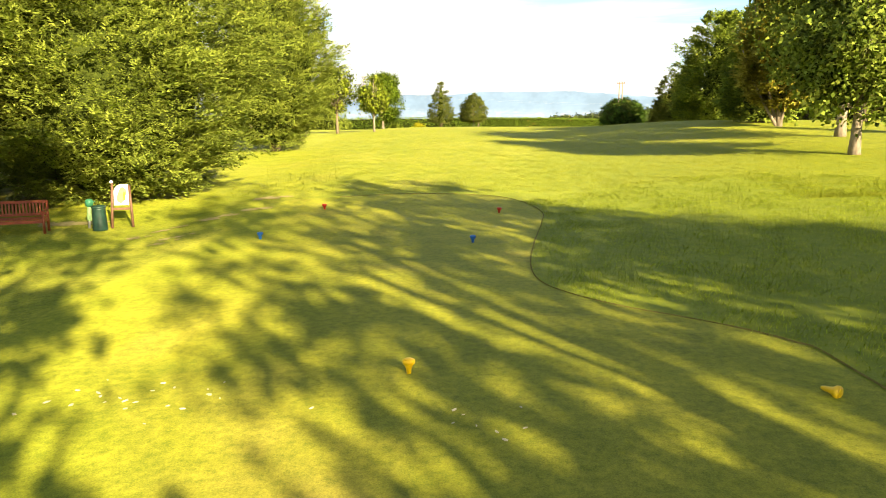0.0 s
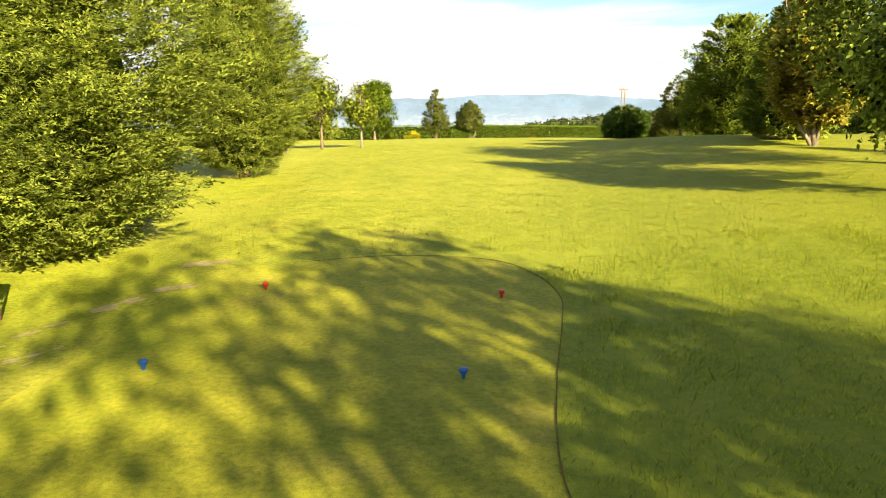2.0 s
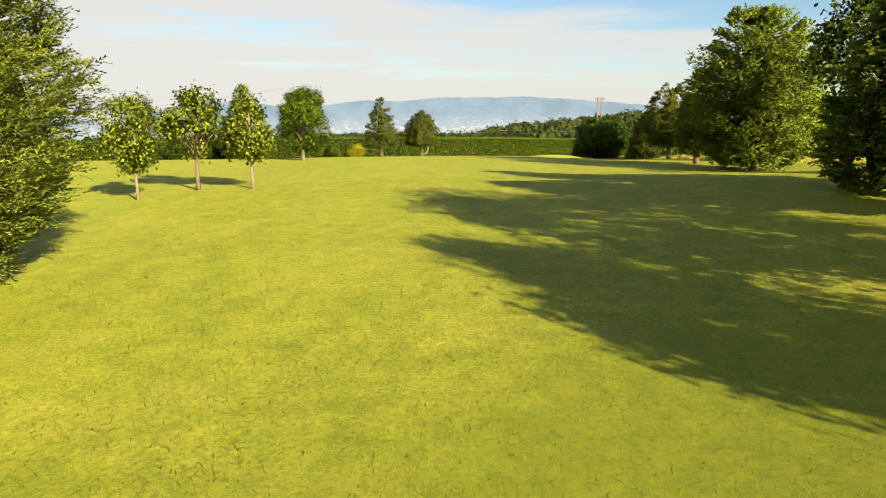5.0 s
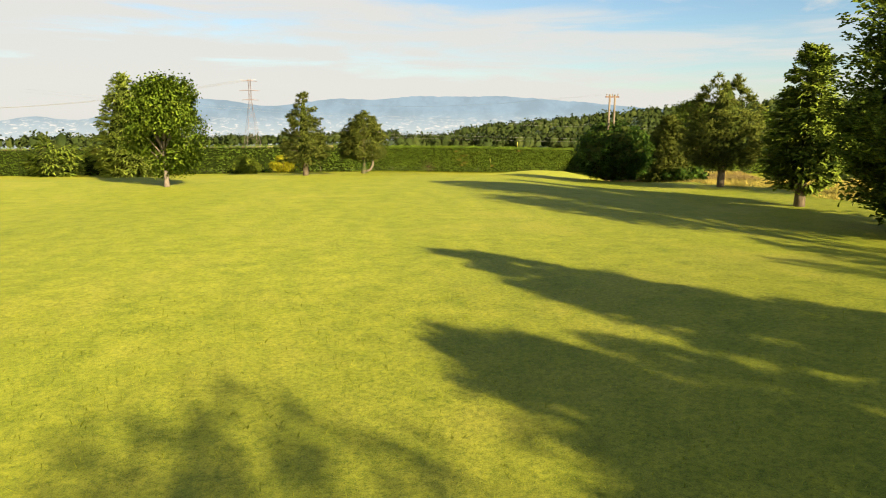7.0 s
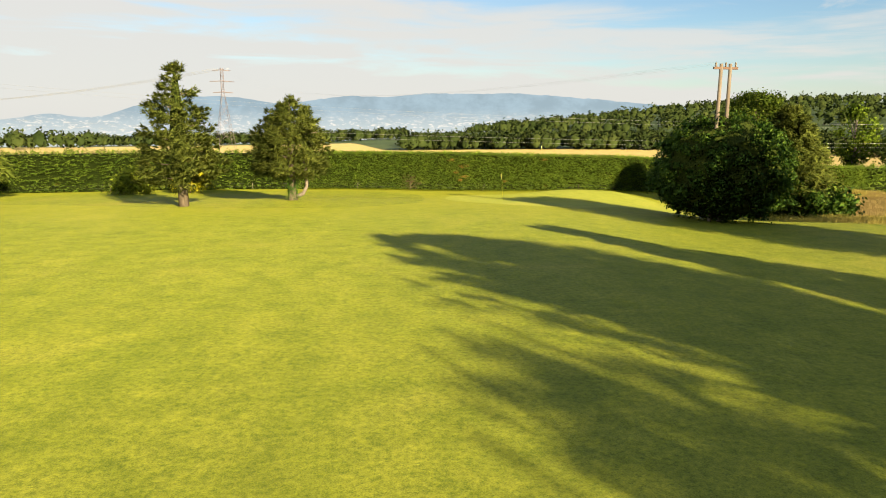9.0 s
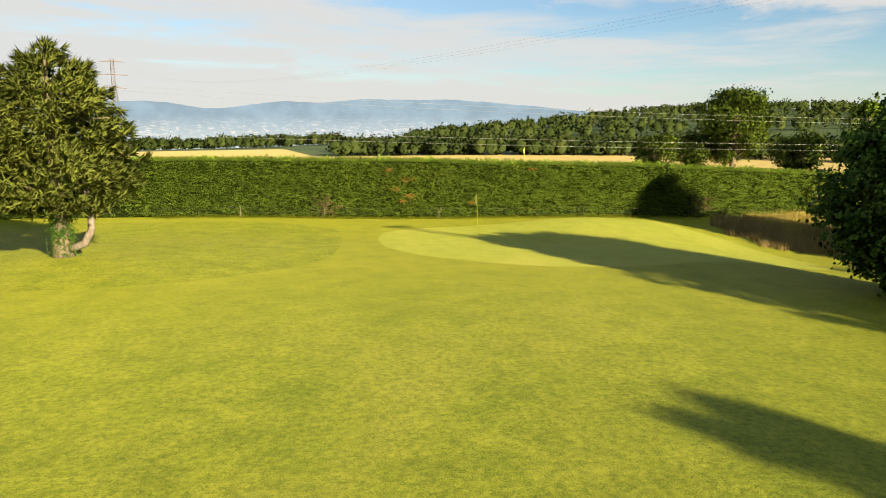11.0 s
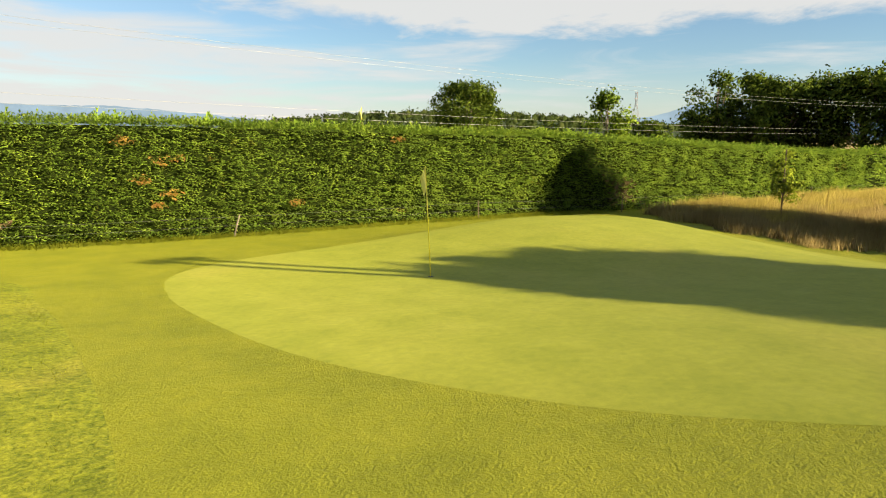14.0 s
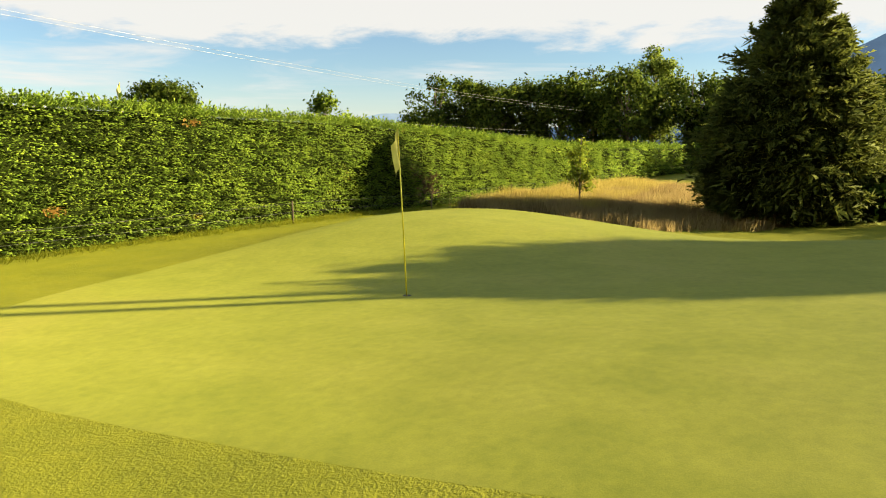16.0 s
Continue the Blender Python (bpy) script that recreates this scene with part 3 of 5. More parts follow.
def blades(count=5, lean=0.35, width=0.1, seed=1, loose=0.25):
    """Grass blades standing on the origin, a unit high."""
    r = np.random.default_rng(seed)
    v, f = [], []
    for i in range(count):
        a = r.uniform(0, 2 * np.pi)
        root = r.normal(size=2) * loose
        w = np.array([np.cos(a), np.sin(a)]) * width
        tip = root + r.normal(size=2) * lean
        b = len(v)
        v += [(root[0] - w[0], root[1] - w[1], -0.05), (root[0] + w[0], root[1] + w[1], -0.05), (tip[0], tip[1], r.uniform(0.7, 1.1))]
        f.append((b, b + 1, b + 2))
    return np.array(v), np.array(f)


def basis(dirs, r):
    """Turns that bring +x to each direction, with a level-ish spread and some roll."""
    x = dirs / np.linalg.norm(dirs, axis=1, keepdims=True)
    up = np.array([0, 0, 1.0]) + r.normal(size=(len(x), 3)) * 0.35
    y = np.cross(up, x)
    y /= np.linalg.norm(y, axis=1, keepdims=True) + 1e-9
    return np.stack([x, y, np.cross(x, y)], 2)


def scatter(templates, pos, turn, size, r, normals=None):
    """All copies of the templates as one big set of triangles, with a normal for each copy."""
    vs, fs, ns, base = [], [], [], 0
    pick = r.integers(0, len(templates), len(pos))
    for k, (tv, tf) in enumerate(templates):
        w = np.where(pick == k)[0]
        if not len(w):
            continue
        v = np.einsum("nij,vj->nvi", turn[w], tv) * size[w][:, None, None] + pos[w][:, None]
        f = tf[None] + (np.arange(len(w)) * len(tv))[:, None, None] + base
        vs.append(v.reshape(-1, 3))
        fs.append(f.reshape(-1, 3))
        base += len(w) * len(tv)
        if normals is not None:
            ns.append(np.repeat(normals[w], len(tv), axis=0))
    if normals is not None:
        return np.vstack(vs), np.vstack(fs), np.vstack(ns)
    return np.vstack(vs), np.vstack(fs)


FRONDS = [frond(4, 0.40, 0.30, 0.34), frond(3, 0.46, 0.42, 0.42), frond(4, 0.36, 0.18, 0.34)]
FRONDS_SMALL = [frond(2, 0.42, 0.3, 0.5), frond(2, 0.34, 0.15, 0.5), frond(2, 0.30, 0.4, 0.45)]
FRONDS_HEDGE = [frond(3, 0.42, 0.3, 0.34), frond(4, 0.34, 0.15, 0.27), frond(3, 0.36, 0.45, 0.34)]
FRONDS_FINE = [frond(3, 0.34, 0.22, 0.22), frond(3, 0.28, 0.12, 0.24), frond(3, 0.30, 0.35, 0.22)]
FRONDS_FACE = [frond(2, 0.22, 0.2, 0.42), frond(2, 0.17, 0.1, 0.45), frond(2, 0.2, 0.3, 0.4)]
FRONDS_FAR = [frond(3, 0.5, 0.25), frond(3, 0.42, 0.1)]
TUFTS = [tuft(9, 0.75, 1), tuft(9, 0.6, 2), tuft(8, 0.9, 3)]
CLUMPS = [leafclump(6, 0.55, s) for s in (1, 2, 3)]


def lathe_shape(h, profile, r, squash=0.7, seed=0):
    """A closed uneven body inside a crown."""
    bm = bmesh.new()
    sides, rows = 22, 18
    rings = []
    for j in range(rows + 1):
        s = j / rows
        rad = np.interp(s, [p[0] for p in profile], [p[1] for p in profile]) * r * squash
        rings.append([bm.verts.new((rad * math.cos(2 * math.pi * k / sides) * (1 + 0.28 * noise.noise((k * 0.9, j * 0.9, seed))), rad * math.sin(2 * math.pi * k / sides) * (1 + 0.28 * noise.noise((k * 0.9, j * 0.9, seed + 9))), h * (0.03 + 0.93 * s))) for k in range(sides)])
    for r0, r1 in zip(rings, rings[1:]):
        for k in range(sides):
            bm.faces.new((r0[k], r0[(k + 1) % sides], r1[(k + 1) % sides], r1[k]))
    bm.faces.new(list(reversed(rings[0])))
    bm.faces.new(rings[-1])
    return bm


def conifer_crown(h, r, profile, clusters, per, size, templates, seed, rise=0.15, low=0.0, ragged=0.16, leaders=((0, 0),), span=0.62, flat=0.2):
    """Boughs all round a stem, each a drooping plate of sprays lying over one another."""
    q = np.random.default_rng(seed)
    ps, pr = [p[0] for p in profile], [p[1] for p in profile]
    s = q.uniform(low, 1.0, clusters * 4)
    s = s[q.uniform(0, 1, len(s)) < np.interp(s, ps, pr) + 0.06][:clusters]
    n = len(s)
    az = q.uniform(0, 2 * np.pi, n)
    lobes = 1 + ragged * np.sin(az * 5 + s * 19 + seed) * 0.6 - ragged * 1.3 * q.uniform(0, 1, n) ** 2 + ragged * 0.3
    lobes = lobes * q.choice([0.8, 1.0, 1.1], n, p=[0.3, 0.55, 0.15])
    R = np.maximum(np.interp(s, ps, pr) * r * lobes, 0.12)
    lead = np.array(leaders)[q.integers(0, len(leaders), n)] * sm(0.3, 0.8, s)[:, None]
    out = np.stack([np.cos(az), np.sin(az), np.zeros(n)], 1)
    side = np.stack([-np.sin(az), np.cos(az), np.zeros(n)], 1)
    up = np.array([0, 0, 1.0])
    top = sm(0.82, 1.0, s)
    c = out * (R - 0.35 * span)[:, None] + up * (s * h)[:, None]
    c[:, :2] += lead
    L = span * q.uniform(0.7, 1.35, n) * (1 - 0.5 * top)
    tilt = (rise + q.normal(size=n) * 0.16 + top * 1.1)[:, None]
    along = out + up * tilt
    along /= np.linalg.norm(along, axis=1, keepdims=True)
    plate = np.cross(along, side)
    u = q.uniform(-1, 1, (n, per))
    w = q.normal(size=(n, per)) * 0.42 * (1.15 - 0.35 * u)
    drop = -0.14 * (u + 0.2) ** 2 - 0.14 * w * w + q.normal(size=(n, per)) * flat
    k = L[:, None, None]
    pos = c[:, None] + k * (u[..., None] * along[:, None] * 0.85 + w[..., None] * side[:, None] + drop[..., None] * plate[:, None])
    pos[..., 2] = np.maximum(pos[..., 2], 0.12)
    d = along[:, None] * 1.0 + side[:, None] * (w * 0.9)[..., None] - up * (0.02 + 0.12 * np.maximum(u, 0))[..., None] + q.normal(size=(n, per, 3)) * 0.3
    nrm = plate[:, None] * 0.65 + out[:, None] * 0.75 + along[:, None] * (u * 0.45)[..., None] + side[:, None] * (w * 0.8)[..., None] + q.normal(size=(n, per, 3)) * 0.22
    pos, d, nrm = pos.reshape(-1, 3), d.reshape(-1, 3), nrm.reshape(-1, 3)
    return scatter(templates, pos, basis(d, q), size * q.uniform(0.65, 1.25, len(pos)), q, nrm)


def plumes(h, r, profile, n, per, size, templates, seed, rise=0.6, low=0.03, reach=1.22, leaders=((0, 0),), fan=0.24):
    """Upswept feathered boughs that break out of the crown's outline."""
    q = np.random.default_rng(seed + 500)
    ps, pr = [p[0] for p in profile], [p[1] for p in profile]
    s = q.uniform(low, 0.97, n)
    az = q.uniform(0, 2 * np.pi, n)
    R = np.maximum(np.interp(s, ps, pr) * r, 0.25)
    out = np.stack([np.cos(az), np.sin(az), np.zeros(n)], 1)
    side = np.stack([-np.sin(az), np.cos(az), np.zeros(n)], 1)
    up = np.array([0, 0, 1.0])
    lead = np.array(leaders)[q.integers(0, len(leaders), n)] * sm(0.3, 0.8, s)[:, None]
    a = out * (R * 0.55)[:, None] + up * (s * h - R * 0.25 * rise)[:, None]
    a[:, :2] += lead
    ln = R * q.uniform(0.42, reach - 0.55, n) + 0.25
    along = out + up * (rise * q.uniform(0.4, 1.4, n) + 0.9 * sm(0.75, 1.0, s))[:, None]
    along /= np.linalg.norm(along, axis=1, keepdims=True)
    over = np.cross(along, side)
    u = q.uniform(0.15, 1.0, (n, per)) ** 0.75
    w = q.normal(size=(n, per)) * fan * (1.12 - u)
    pos = a[:, None] + ln[:, None, None] * (u[..., None] * along[:, None] + w[..., None] * side[:, None] + (q.normal(size=(n, per)) * 0.05 - 0.25 * w * w)[..., None] * over[:, None])
    pos[..., 2] = np.maximum(pos[..., 2], 0.1)
    d = along[:, None] + side[:, None] * (np.sign(w) * 0.55)[..., None] + q.normal(size=(n, per, 3)) * 0.22
    nrm = over[:, None] * 0.8 + out[:, None] * 0.45 + side[:, None] * (w * 1.5)[..., None] + q.normal(size=(n, per, 3)) * 0.2
    pos, d, nrm = pos.reshape(-1, 3), d.reshape(-1, 3), nrm.reshape(-1, 3)
    return scatter(templates, pos, basis(d, q), size * q.uniform(0.7, 1.25, len(pos)), q, nrm)


EGG = [(0.0, 0.34), (0.06, 0.58), (0.18, 0.86), (0.36, 1.0), (0.55, 0.9), (0.75, 0.64), (0.9, 0.32), (1.0, 0.04)]
OVOID = [(0.0, 0.42), (0.06, 0.68), (0.2, 0.92), (0.35, 1.0), (0.55, 0.88), (0.75, 0.62), (0.9, 0.3), (1.0, 0.04)]
CONE = [(0.0, 0.55), (0.12, 0.9), (0.25, 1.0), (0.5, 0.72), (0.75, 0.42), (0.92, 0.16), (1.0, 0.03)]
PINEFORM = [(0.0, 0.0), (0.16, 0.05), (0.22, 0.75), (0.4, 1.0), (0.6, 0.82), (0.8, 0.4), (0.93, 0.18), (1.0, 0.04)]
ROUNDFORM = [(0.0, 0.35), (0.1, 0.7), (0.3, 0.97), (0.5, 1.0), (0.7, 0.9), (0.87, 0.62), (0.96, 0.33), (1.0, 0.05)]


def conifer(name, x, y, h, r, material, label, category, seed, profile=OVOID, branches=500, per=10, size=0.5, templates=None, trunk=0.28, core=0.64, rise=0.22, low=0.0, leaders=((0, 0),), ragged=0.16, bark=None, turn=0.0, plate=15, span=0.0, flat=0.2, boughs=0, bough_per=26, bough_rise=0.6, reach=1.22, stems=()):
    root = thing(name, pose(x, y, lz(x, y), 0, 0, turn), label, category)
    bm = bmesh.new()
    add_tube(bm, [(0, 0, -0.15), (0.02, 0, h * 0.25), (0, 0.03, h * 0.6), (0, 0, h * 0.93)], [trunk * 1.25, trunk, trunk * 0.6, 0.03], 9)
    q = random.Random(seed)
    for i in range(16):
        s = 0.14 + 0.72 * i / 16
        a = q.uniform(0, 6.28)
        R = np.interp(s, [p[0] for p in profile], [p[1] for p in profile]) * r * 0.62
        limb = add_tube(bmesh.new(), [(0, 0, h * s), (R * 0.5 * math.cos(a), R * 0.5 * math.sin(a), h * s + R * 0.14), (R * math.cos(a), R * math.sin(a), h * s + R * 0.2)], [trunk * 0.3, trunk * 0.16, 0.015], 5)
        part("branch", limb, bark or M_BARK, root)
    part("trunk", bm, bark or M_BARK, root)
    total = branches * per * 0.62
    v, f, nn = conifer_crown(h, r, profile, int(total / plate), plate, size, templates or FRONDS, seed, rise, low, ragged, leaders, span or max(size * 1.15, 0.4), flat)
    if boughs:
        v2, f2, n2 = plumes(h, r, profile, boughs, bough_per, size, templates or FRONDS, seed, bough_rise, max(low, 0.03), reach, leaders)
        v, f, nn = np.vstack([v, v2]), np.vstack([f, f2 + len(v)]), np.vstack([nn, n2])
    crown = part("crown", mesh_np("crown", v, f, material, normals=nn), None, root)
    for tx, ty, tz in stems:
        limb = add_tube(bmesh.new(), [(tx * 0.03, ty * 0.03, -0.1), (tx * 0.3, ty * 0.3, tz * 0.22), (tx * 0.7, ty * 0.7, tz * 0.6), (tx, ty, tz)], [trunk * 0.62, trunk * 0.5, trunk * 0.34, 0.03], 7)
        part("stem", limb, bark or M_BARK, root)
    # solid body in dark foliage colour stands in for shade deep in the crown
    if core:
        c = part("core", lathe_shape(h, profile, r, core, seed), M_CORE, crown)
    return root


def broadleaf(name, x, y, h, r, material, label, category, seed, clear=0.22, blobs=34, clumps=1300, size=0.5, trunk=0.2, bark=None, lean=(0, 0), squash=0.9, droop=0.0, turn=0.0, stems=1, puff=0.36):
    """Trunk, limbs to each bough, leaves gathered round the boughs with gaps between them."""
    q = np.random.default_rng(seed)
    root = thing(name, pose(x, y, lz(x, y), 0, 0, turn), label, category)
    zc, hz = h * (clear + 1) / 2, h * (1 - clear) / 2
    u = q.normal(size=(blobs, 3))
    u /= np.linalg.norm(u, axis=1, keepdims=True)
    u *= q.uniform(0.45, 0.95, (blobs, 1)) ** 0.6
    u[:, :2] *= 1 - 0.32 * np.clip(u[:, 2:], 0, 1)
    c = u * np.array([r, r, hz]) * squash + np.array([lean[0], lean[1], zc])
    c[:, 2] -= droop * np.hypot(c[:, 0], c[:, 1]) * q.uniform(0, 1, blobs)
    bm = bmesh.new()
    for s in range(stems):
        o = (0, 0) if stems == 1 else (0.45 * math.cos(s * 2.3), 0.45 * math.sin(s * 2.3))
        add_tube(bm, [(o[0] * 0.4, o[1] * 0.4, -0.15), (o[0] + lean[0] * 0.1, o[1] + lean[1] * 0.1, h * clear * 0.6), (o[0] * 2 + lean[0] * 0.5, o[1] * 2 + lean[1] * 0.5, h * 0.5), (o[0] * 2 + lean[0], o[1] * 2 + lean[1], h * 0.9)], [trunk * 1.35, trunk, trunk * 0.62, 0.03], 9)
    for b in c[:: max(1, blobs // 24)]:
        z0 = h * clear * 0.8 + (b[2] - h * clear) * 0.45
        a = Vector((lean[0] * z0 / h, lean[1] * z0 / h, z0))
        mid = a.lerp(Vector(b), 0.55) + Vector((0, 0, 0.15 * r * 0.3))
        part("branch", add_tube(bmesh.new(), [a, mid, Vector(b)], [trunk * 0.36, trunk * 0.2, 0.015], 5), bark or M_BARK, root)
    part("trunk", bm, bark or M_BARK, root)
    per = clumps // blobs
    br = r * puff * q.uniform(0.65, 1.25, blobs)
    off = q.normal(size=(blobs, per, 3))
    off /= np.linalg.norm(off, axis=2, keepdims=True)
    off *= q.uniform(0.35, 1.0, (blobs, per, 1)) ** 0.5
    pos = (c[:, None] + off * br[:, None, None] * np.array([1, 1, 0.8])).reshape(-1, 3)
    pos[:, 2] = np.maximum(pos[:, 2], h * clear * 0.55)
    d = off.reshape(-1, 3) + q.normal(size=(len(pos), 3)) * 0.5
    mid = (pos - np.array([lean[0], lean[1], zc])) / np.array([r, r, hz])
    nn = off.reshape(-1, 3) * 0.8 + mid * 0.5 + np.array([0, 0, 0.15]) + q.normal(size=pos.shape) * 0.3
    v, f, nn = scatter(CLUMPS, pos, basis(d, q), size * q.uniform(0.7, 1.3, len(pos)), q, nn)
    part("crown", mesh_np("crown", v, f, material, normals=nn), None, root)
    return root


# ---- trees by the tee ----
LEY = dict(templates=FRONDS_FINE, profile=EGG, rise=0.42, plate=32, span=0.85, flat=0.06, ragged=0.36, core=0.64)
conifer("cypress", -11.0, 28.6, 13.5, 5.4, M_LEYLAND, "tall yellow-green Leyland cypress beside the tee sign", "conifer", 11, branches=2000, per=16, size=0.40, boughs=640, bough_per=44, reach=1.22, bough_rise=0.5, **LEY)
conifer("cypress", -17.5, 23.5, 13.0, 5.4, M_LEYLAND, "tall Leyland cypress behind the wooden bench", "conifer", 12, branches=1700, per=14, size=0.40, boughs=200, bough_per=30, **LEY)
conifer("cypress", -16.5, 34.5, 13.5, 5.2, M_LEYLAND, "tall Leyland cypress in the row by the tee", "conifer", 13, branches=900, per=12, size=0.5, boughs=160, bough_per=24, **LEY)
conifer("cypress", -25.0, 27.0, 13.0, 5.5, M_LEYLAND, "Leyland cypress deep in the row by the tee", "conifer", 14, branches=350, per=9, size=0.7)
conifer("cypress", -9.9, 49.4, 16.4, 4.2, M_LEYLAND, "free-standing broad Leyland cypress on the fairway edge", "conifer", 15, branches=1400, per=15, size=0.40, turn=40, boughs=600, bough_per=42, reach=1.26, bough_rise=0.85, **{**LEY, "ragged": 0.2, "profile": [(0.0, 0.22), (0.06, 0.48), (0.16, 0.78), (0.34, 1.0), (0.5, 0.78), (0.65, 0.48), (0.85, 0.18), (1.0, 0.03)]})

# trees behind and beside the tee, whose shade falls on it
broadleaf("tree", 14.0, 1.5, 13.9, 4.0, M_BROAD, "tall broadleaf tree shading the tee lawn", "tree", 21, blobs=20, clumps=320, size=0.6)
broadleaf("tree", 18.3, -5.8, 14.4, 4.4, M_BROAD, "tall broadleaf tree shading the tee lawn", "tree", 22, blobs=22, clumps=520, size=0.6)
broadleaf("tree", 25.7, -12.8, 13.9, 4.8, M_BROAD, "tall broadleaf tree shading the rough", "tree", 23, blobs=30, clumps=1600, size=0.62)
broadleaf("tree", 14.2, -8.4, 17.5, 4.6, M_BROAD, "open-crowned broadleaf tree shading the tee lawn", "tree", 24, clear=0.1, blobs=30, clumps=800, size=0.6)
broadleaf("tree", 4.7, -7.5, 16.5, 3.4, M_BROAD, "open-crowned broadleaf tree behind the tee", "tree", 25, clear=0.36, blobs=22, clumps=680, size=0.6)
broadleaf("tree", 21.2, -16.2, 12.0, 4.2, M_BROAD, "broadleaf tree behind the tee", "tree", 29, clear=0.05, blobs=26, clumps=1100, size=0.6)
broadleaf("tree", 0.3, -10.2, 18.5, 4.2, M_BROAD, "tall broadleaf tree behind the tee", "tree", 47, clear=0.25, blobs=34, clumps=2300, size=0.65)
broadleaf("tree", 4.2, -5.8, 10.0, 2.2, M_BROAD, "small open-crowned tree behind the tee", "tree", 48, clear=0.25, blobs=12, clumps=120, size=0.55, trunk=0.12)
broadleaf("tree", -9.6, 8.6, 15.0, 3.6, M_BROAD, "tall broadleaf tree shading the bench", "tree", 49, clear=0.12, blobs=36, clumps=2200, size=0.6)
conifer("conifer", 38.5, 22.0, 12.0, 4.0, M_DARKCON, "dark conifer at the edge of the course", "conifer", 28, profile=CONE, branches=350, per=8, size=0.65)

# right side of the fairway
broadleaf("birch", 18.5, 31.1, 9.6, 3.3, M_BIRCH, "grey-green birch with a pale trunk shading the fairway", "tree", 30, clear=0.14, blobs=54, clumps=3800, size=0.39, trunk=0.2, bark=M_PALEBARK, droop=0.35)
broadleaf("birch", 22.4, 39.1, 13.1, 4.7, M_BIRCH, "grey-green birch with drooping twigs on the fairway edge", "tree", 31, clear=0.10, blobs=60, clumps=4200, size=0.40, trunk=0.24, bark=M_PALEBARK, droop=0.45)
conifer("conifer", 24.4, 50.1, 8.9, 2.5, M_BROWNCON, "brownish many-stemmed conifer with bare lower limbs", "conifer", 33, profile=[(0, 0.1), (0.12, 0.35), (0.3, 0.95), (0.5, 1.0), (0.75, 0.7), (1, 0.05)], branches=900, per=10, size=0.40, low=0.14, core=0.30, rise=0.6, leaders=((-1.0, 0.3), (-0.2, -0.5), (0.7, 0.5)), boughs=170, bough_per=34, bough_rise=0.9, reach=1.3, trunk=0.2, bark=M_PALEBARK, stems=((-2.2, 0.4, 8.5), (-0.9, -0.8, 8.0), (1.2, 0.5, 7.0), (-1.6, 1.2, 7.5), (0.6, -1.2, 6.5), (-3.0, -0.4, 5.0)))
conifer("conifer", 26.3, 57.2, 10.2, 2.8, M_DARKCON, "dark conifer clothed to the ground behind another", "conifer", 32, profile=CONE, branches=700, per=9, size=0.45, core=0.5, rise=0.5, boughs=120, bough_per=26)
conifer("conifer", 35.2, 87.0, 13.7, 4.8, M_DARKCON, "tall dark broad conifer beside the fairway", "conifer", 34, profile=OVOID, branches=1500, per=10, size=0.5, templates=FRONDS_SMALL, rise=0.6, plate=22, span=1.0, flat=0.07, ragged=0.34, core=0.5, boughs=360, bough_per=44, bough_rise=0.8, reach=1.3, leaders=((0, 0), (-1.3, 0.3), (0.9, -0.4)))
conifer("conifer", 35.8, 100.2, 9.9, 1.9, M_DARKCON, "slender dark conifer on a bare lower trunk", "conifer", 35, profile=[(0, 0.0), (0.1, 0.1), (0.16, 0.75), (0.35, 1.0), (0.6, 0.72), (0.85, 0.3), (1, 0.03)], branches=640, per=8, size=0.46, low=0.1, core=0.4, rise=0.3, boughs=110, bough_per=26, reach=1.25, bough_rise=0.4)
conifer("pine", 39.9, 118.4, 9.8, 3.3, M_PINE, "dark two-topped pine with a bare trunk", "pine tree", 36, profile=PINEFORM, branches=1100, per=8, size=0.4, templates=TUFTS, low=0.15, core=0.55, leaders=((-1.1, 0), (1.15, 0.3)))
conifer("round_bush", 34.8, 132.5, 6.6, 3.85, M_BUSH, "large round dark green laurel bush by the green", "bush", 37, profile=ROUNDFORM, branches=1900, per=6, size=0.30, templates=CLUMPS, low=0.07, core=0.85, ragged=0.05, trunk=0.16)
conifer("pine", 46.4, 145.1, 8.6, 3.0, M_PINE, "dense dark pine standing in tall dry grass", "pine tree", 38, profile=[(0.0, 0.72), (0.12, 0.98), (0.25, 1.0), (0.5, 0.8), (0.75, 0.5), (0.92, 0.22), (1.0, 0.04)], branches=1500, per=10, size=0.4, templates=TUFTS + FRONDS, core=0.6, ragged=0.26, span=0.7, rise=0.35, boughs=150, bough_per=34, bough_rise=0.35, reach=1.15)
broadleaf("tree", 79.0, 143.0, 7.5, 3.6, M_BROAD, "dark broadleaf tree behind a pine", "tree", 41, clear=0.08, blobs=26, clumps=1000, size=0.55)
conifer("shrub", 47.6, 142.2, 2.4, 2.2, M_BUSH, "dark leafy shrub at the foot of a pine", "bush", 39, profile=ROUNDFORM, branches=420, per=6, size=0.5, templates=CLUMPS, core=0.7, trunk=0.08)
broadleaf("sapling", 45.8, 153.4, 3.3, 0.6, M_YOUNG, "pale green sapling in tall grass before the hedge", "young tree", 40, clear=0.12, blobs=14, clumps=300, size=0.2, trunk=0.04, squash=1.0)
broadleaf("tree", 52.0, 122.0, 7.0, 3.4, M_BROAD, "dark broadleaf tree beyond the dry grass", "tree", 42, blobs=26, clumps=900, size=0.6)
broadleaf("tree", 46.0, 104.0, 9.0, 4.0, M_BROAD, "dark broadleaf tree behind the conifers", "tree", 43, blobs=26, clumps=900, size=0.6)
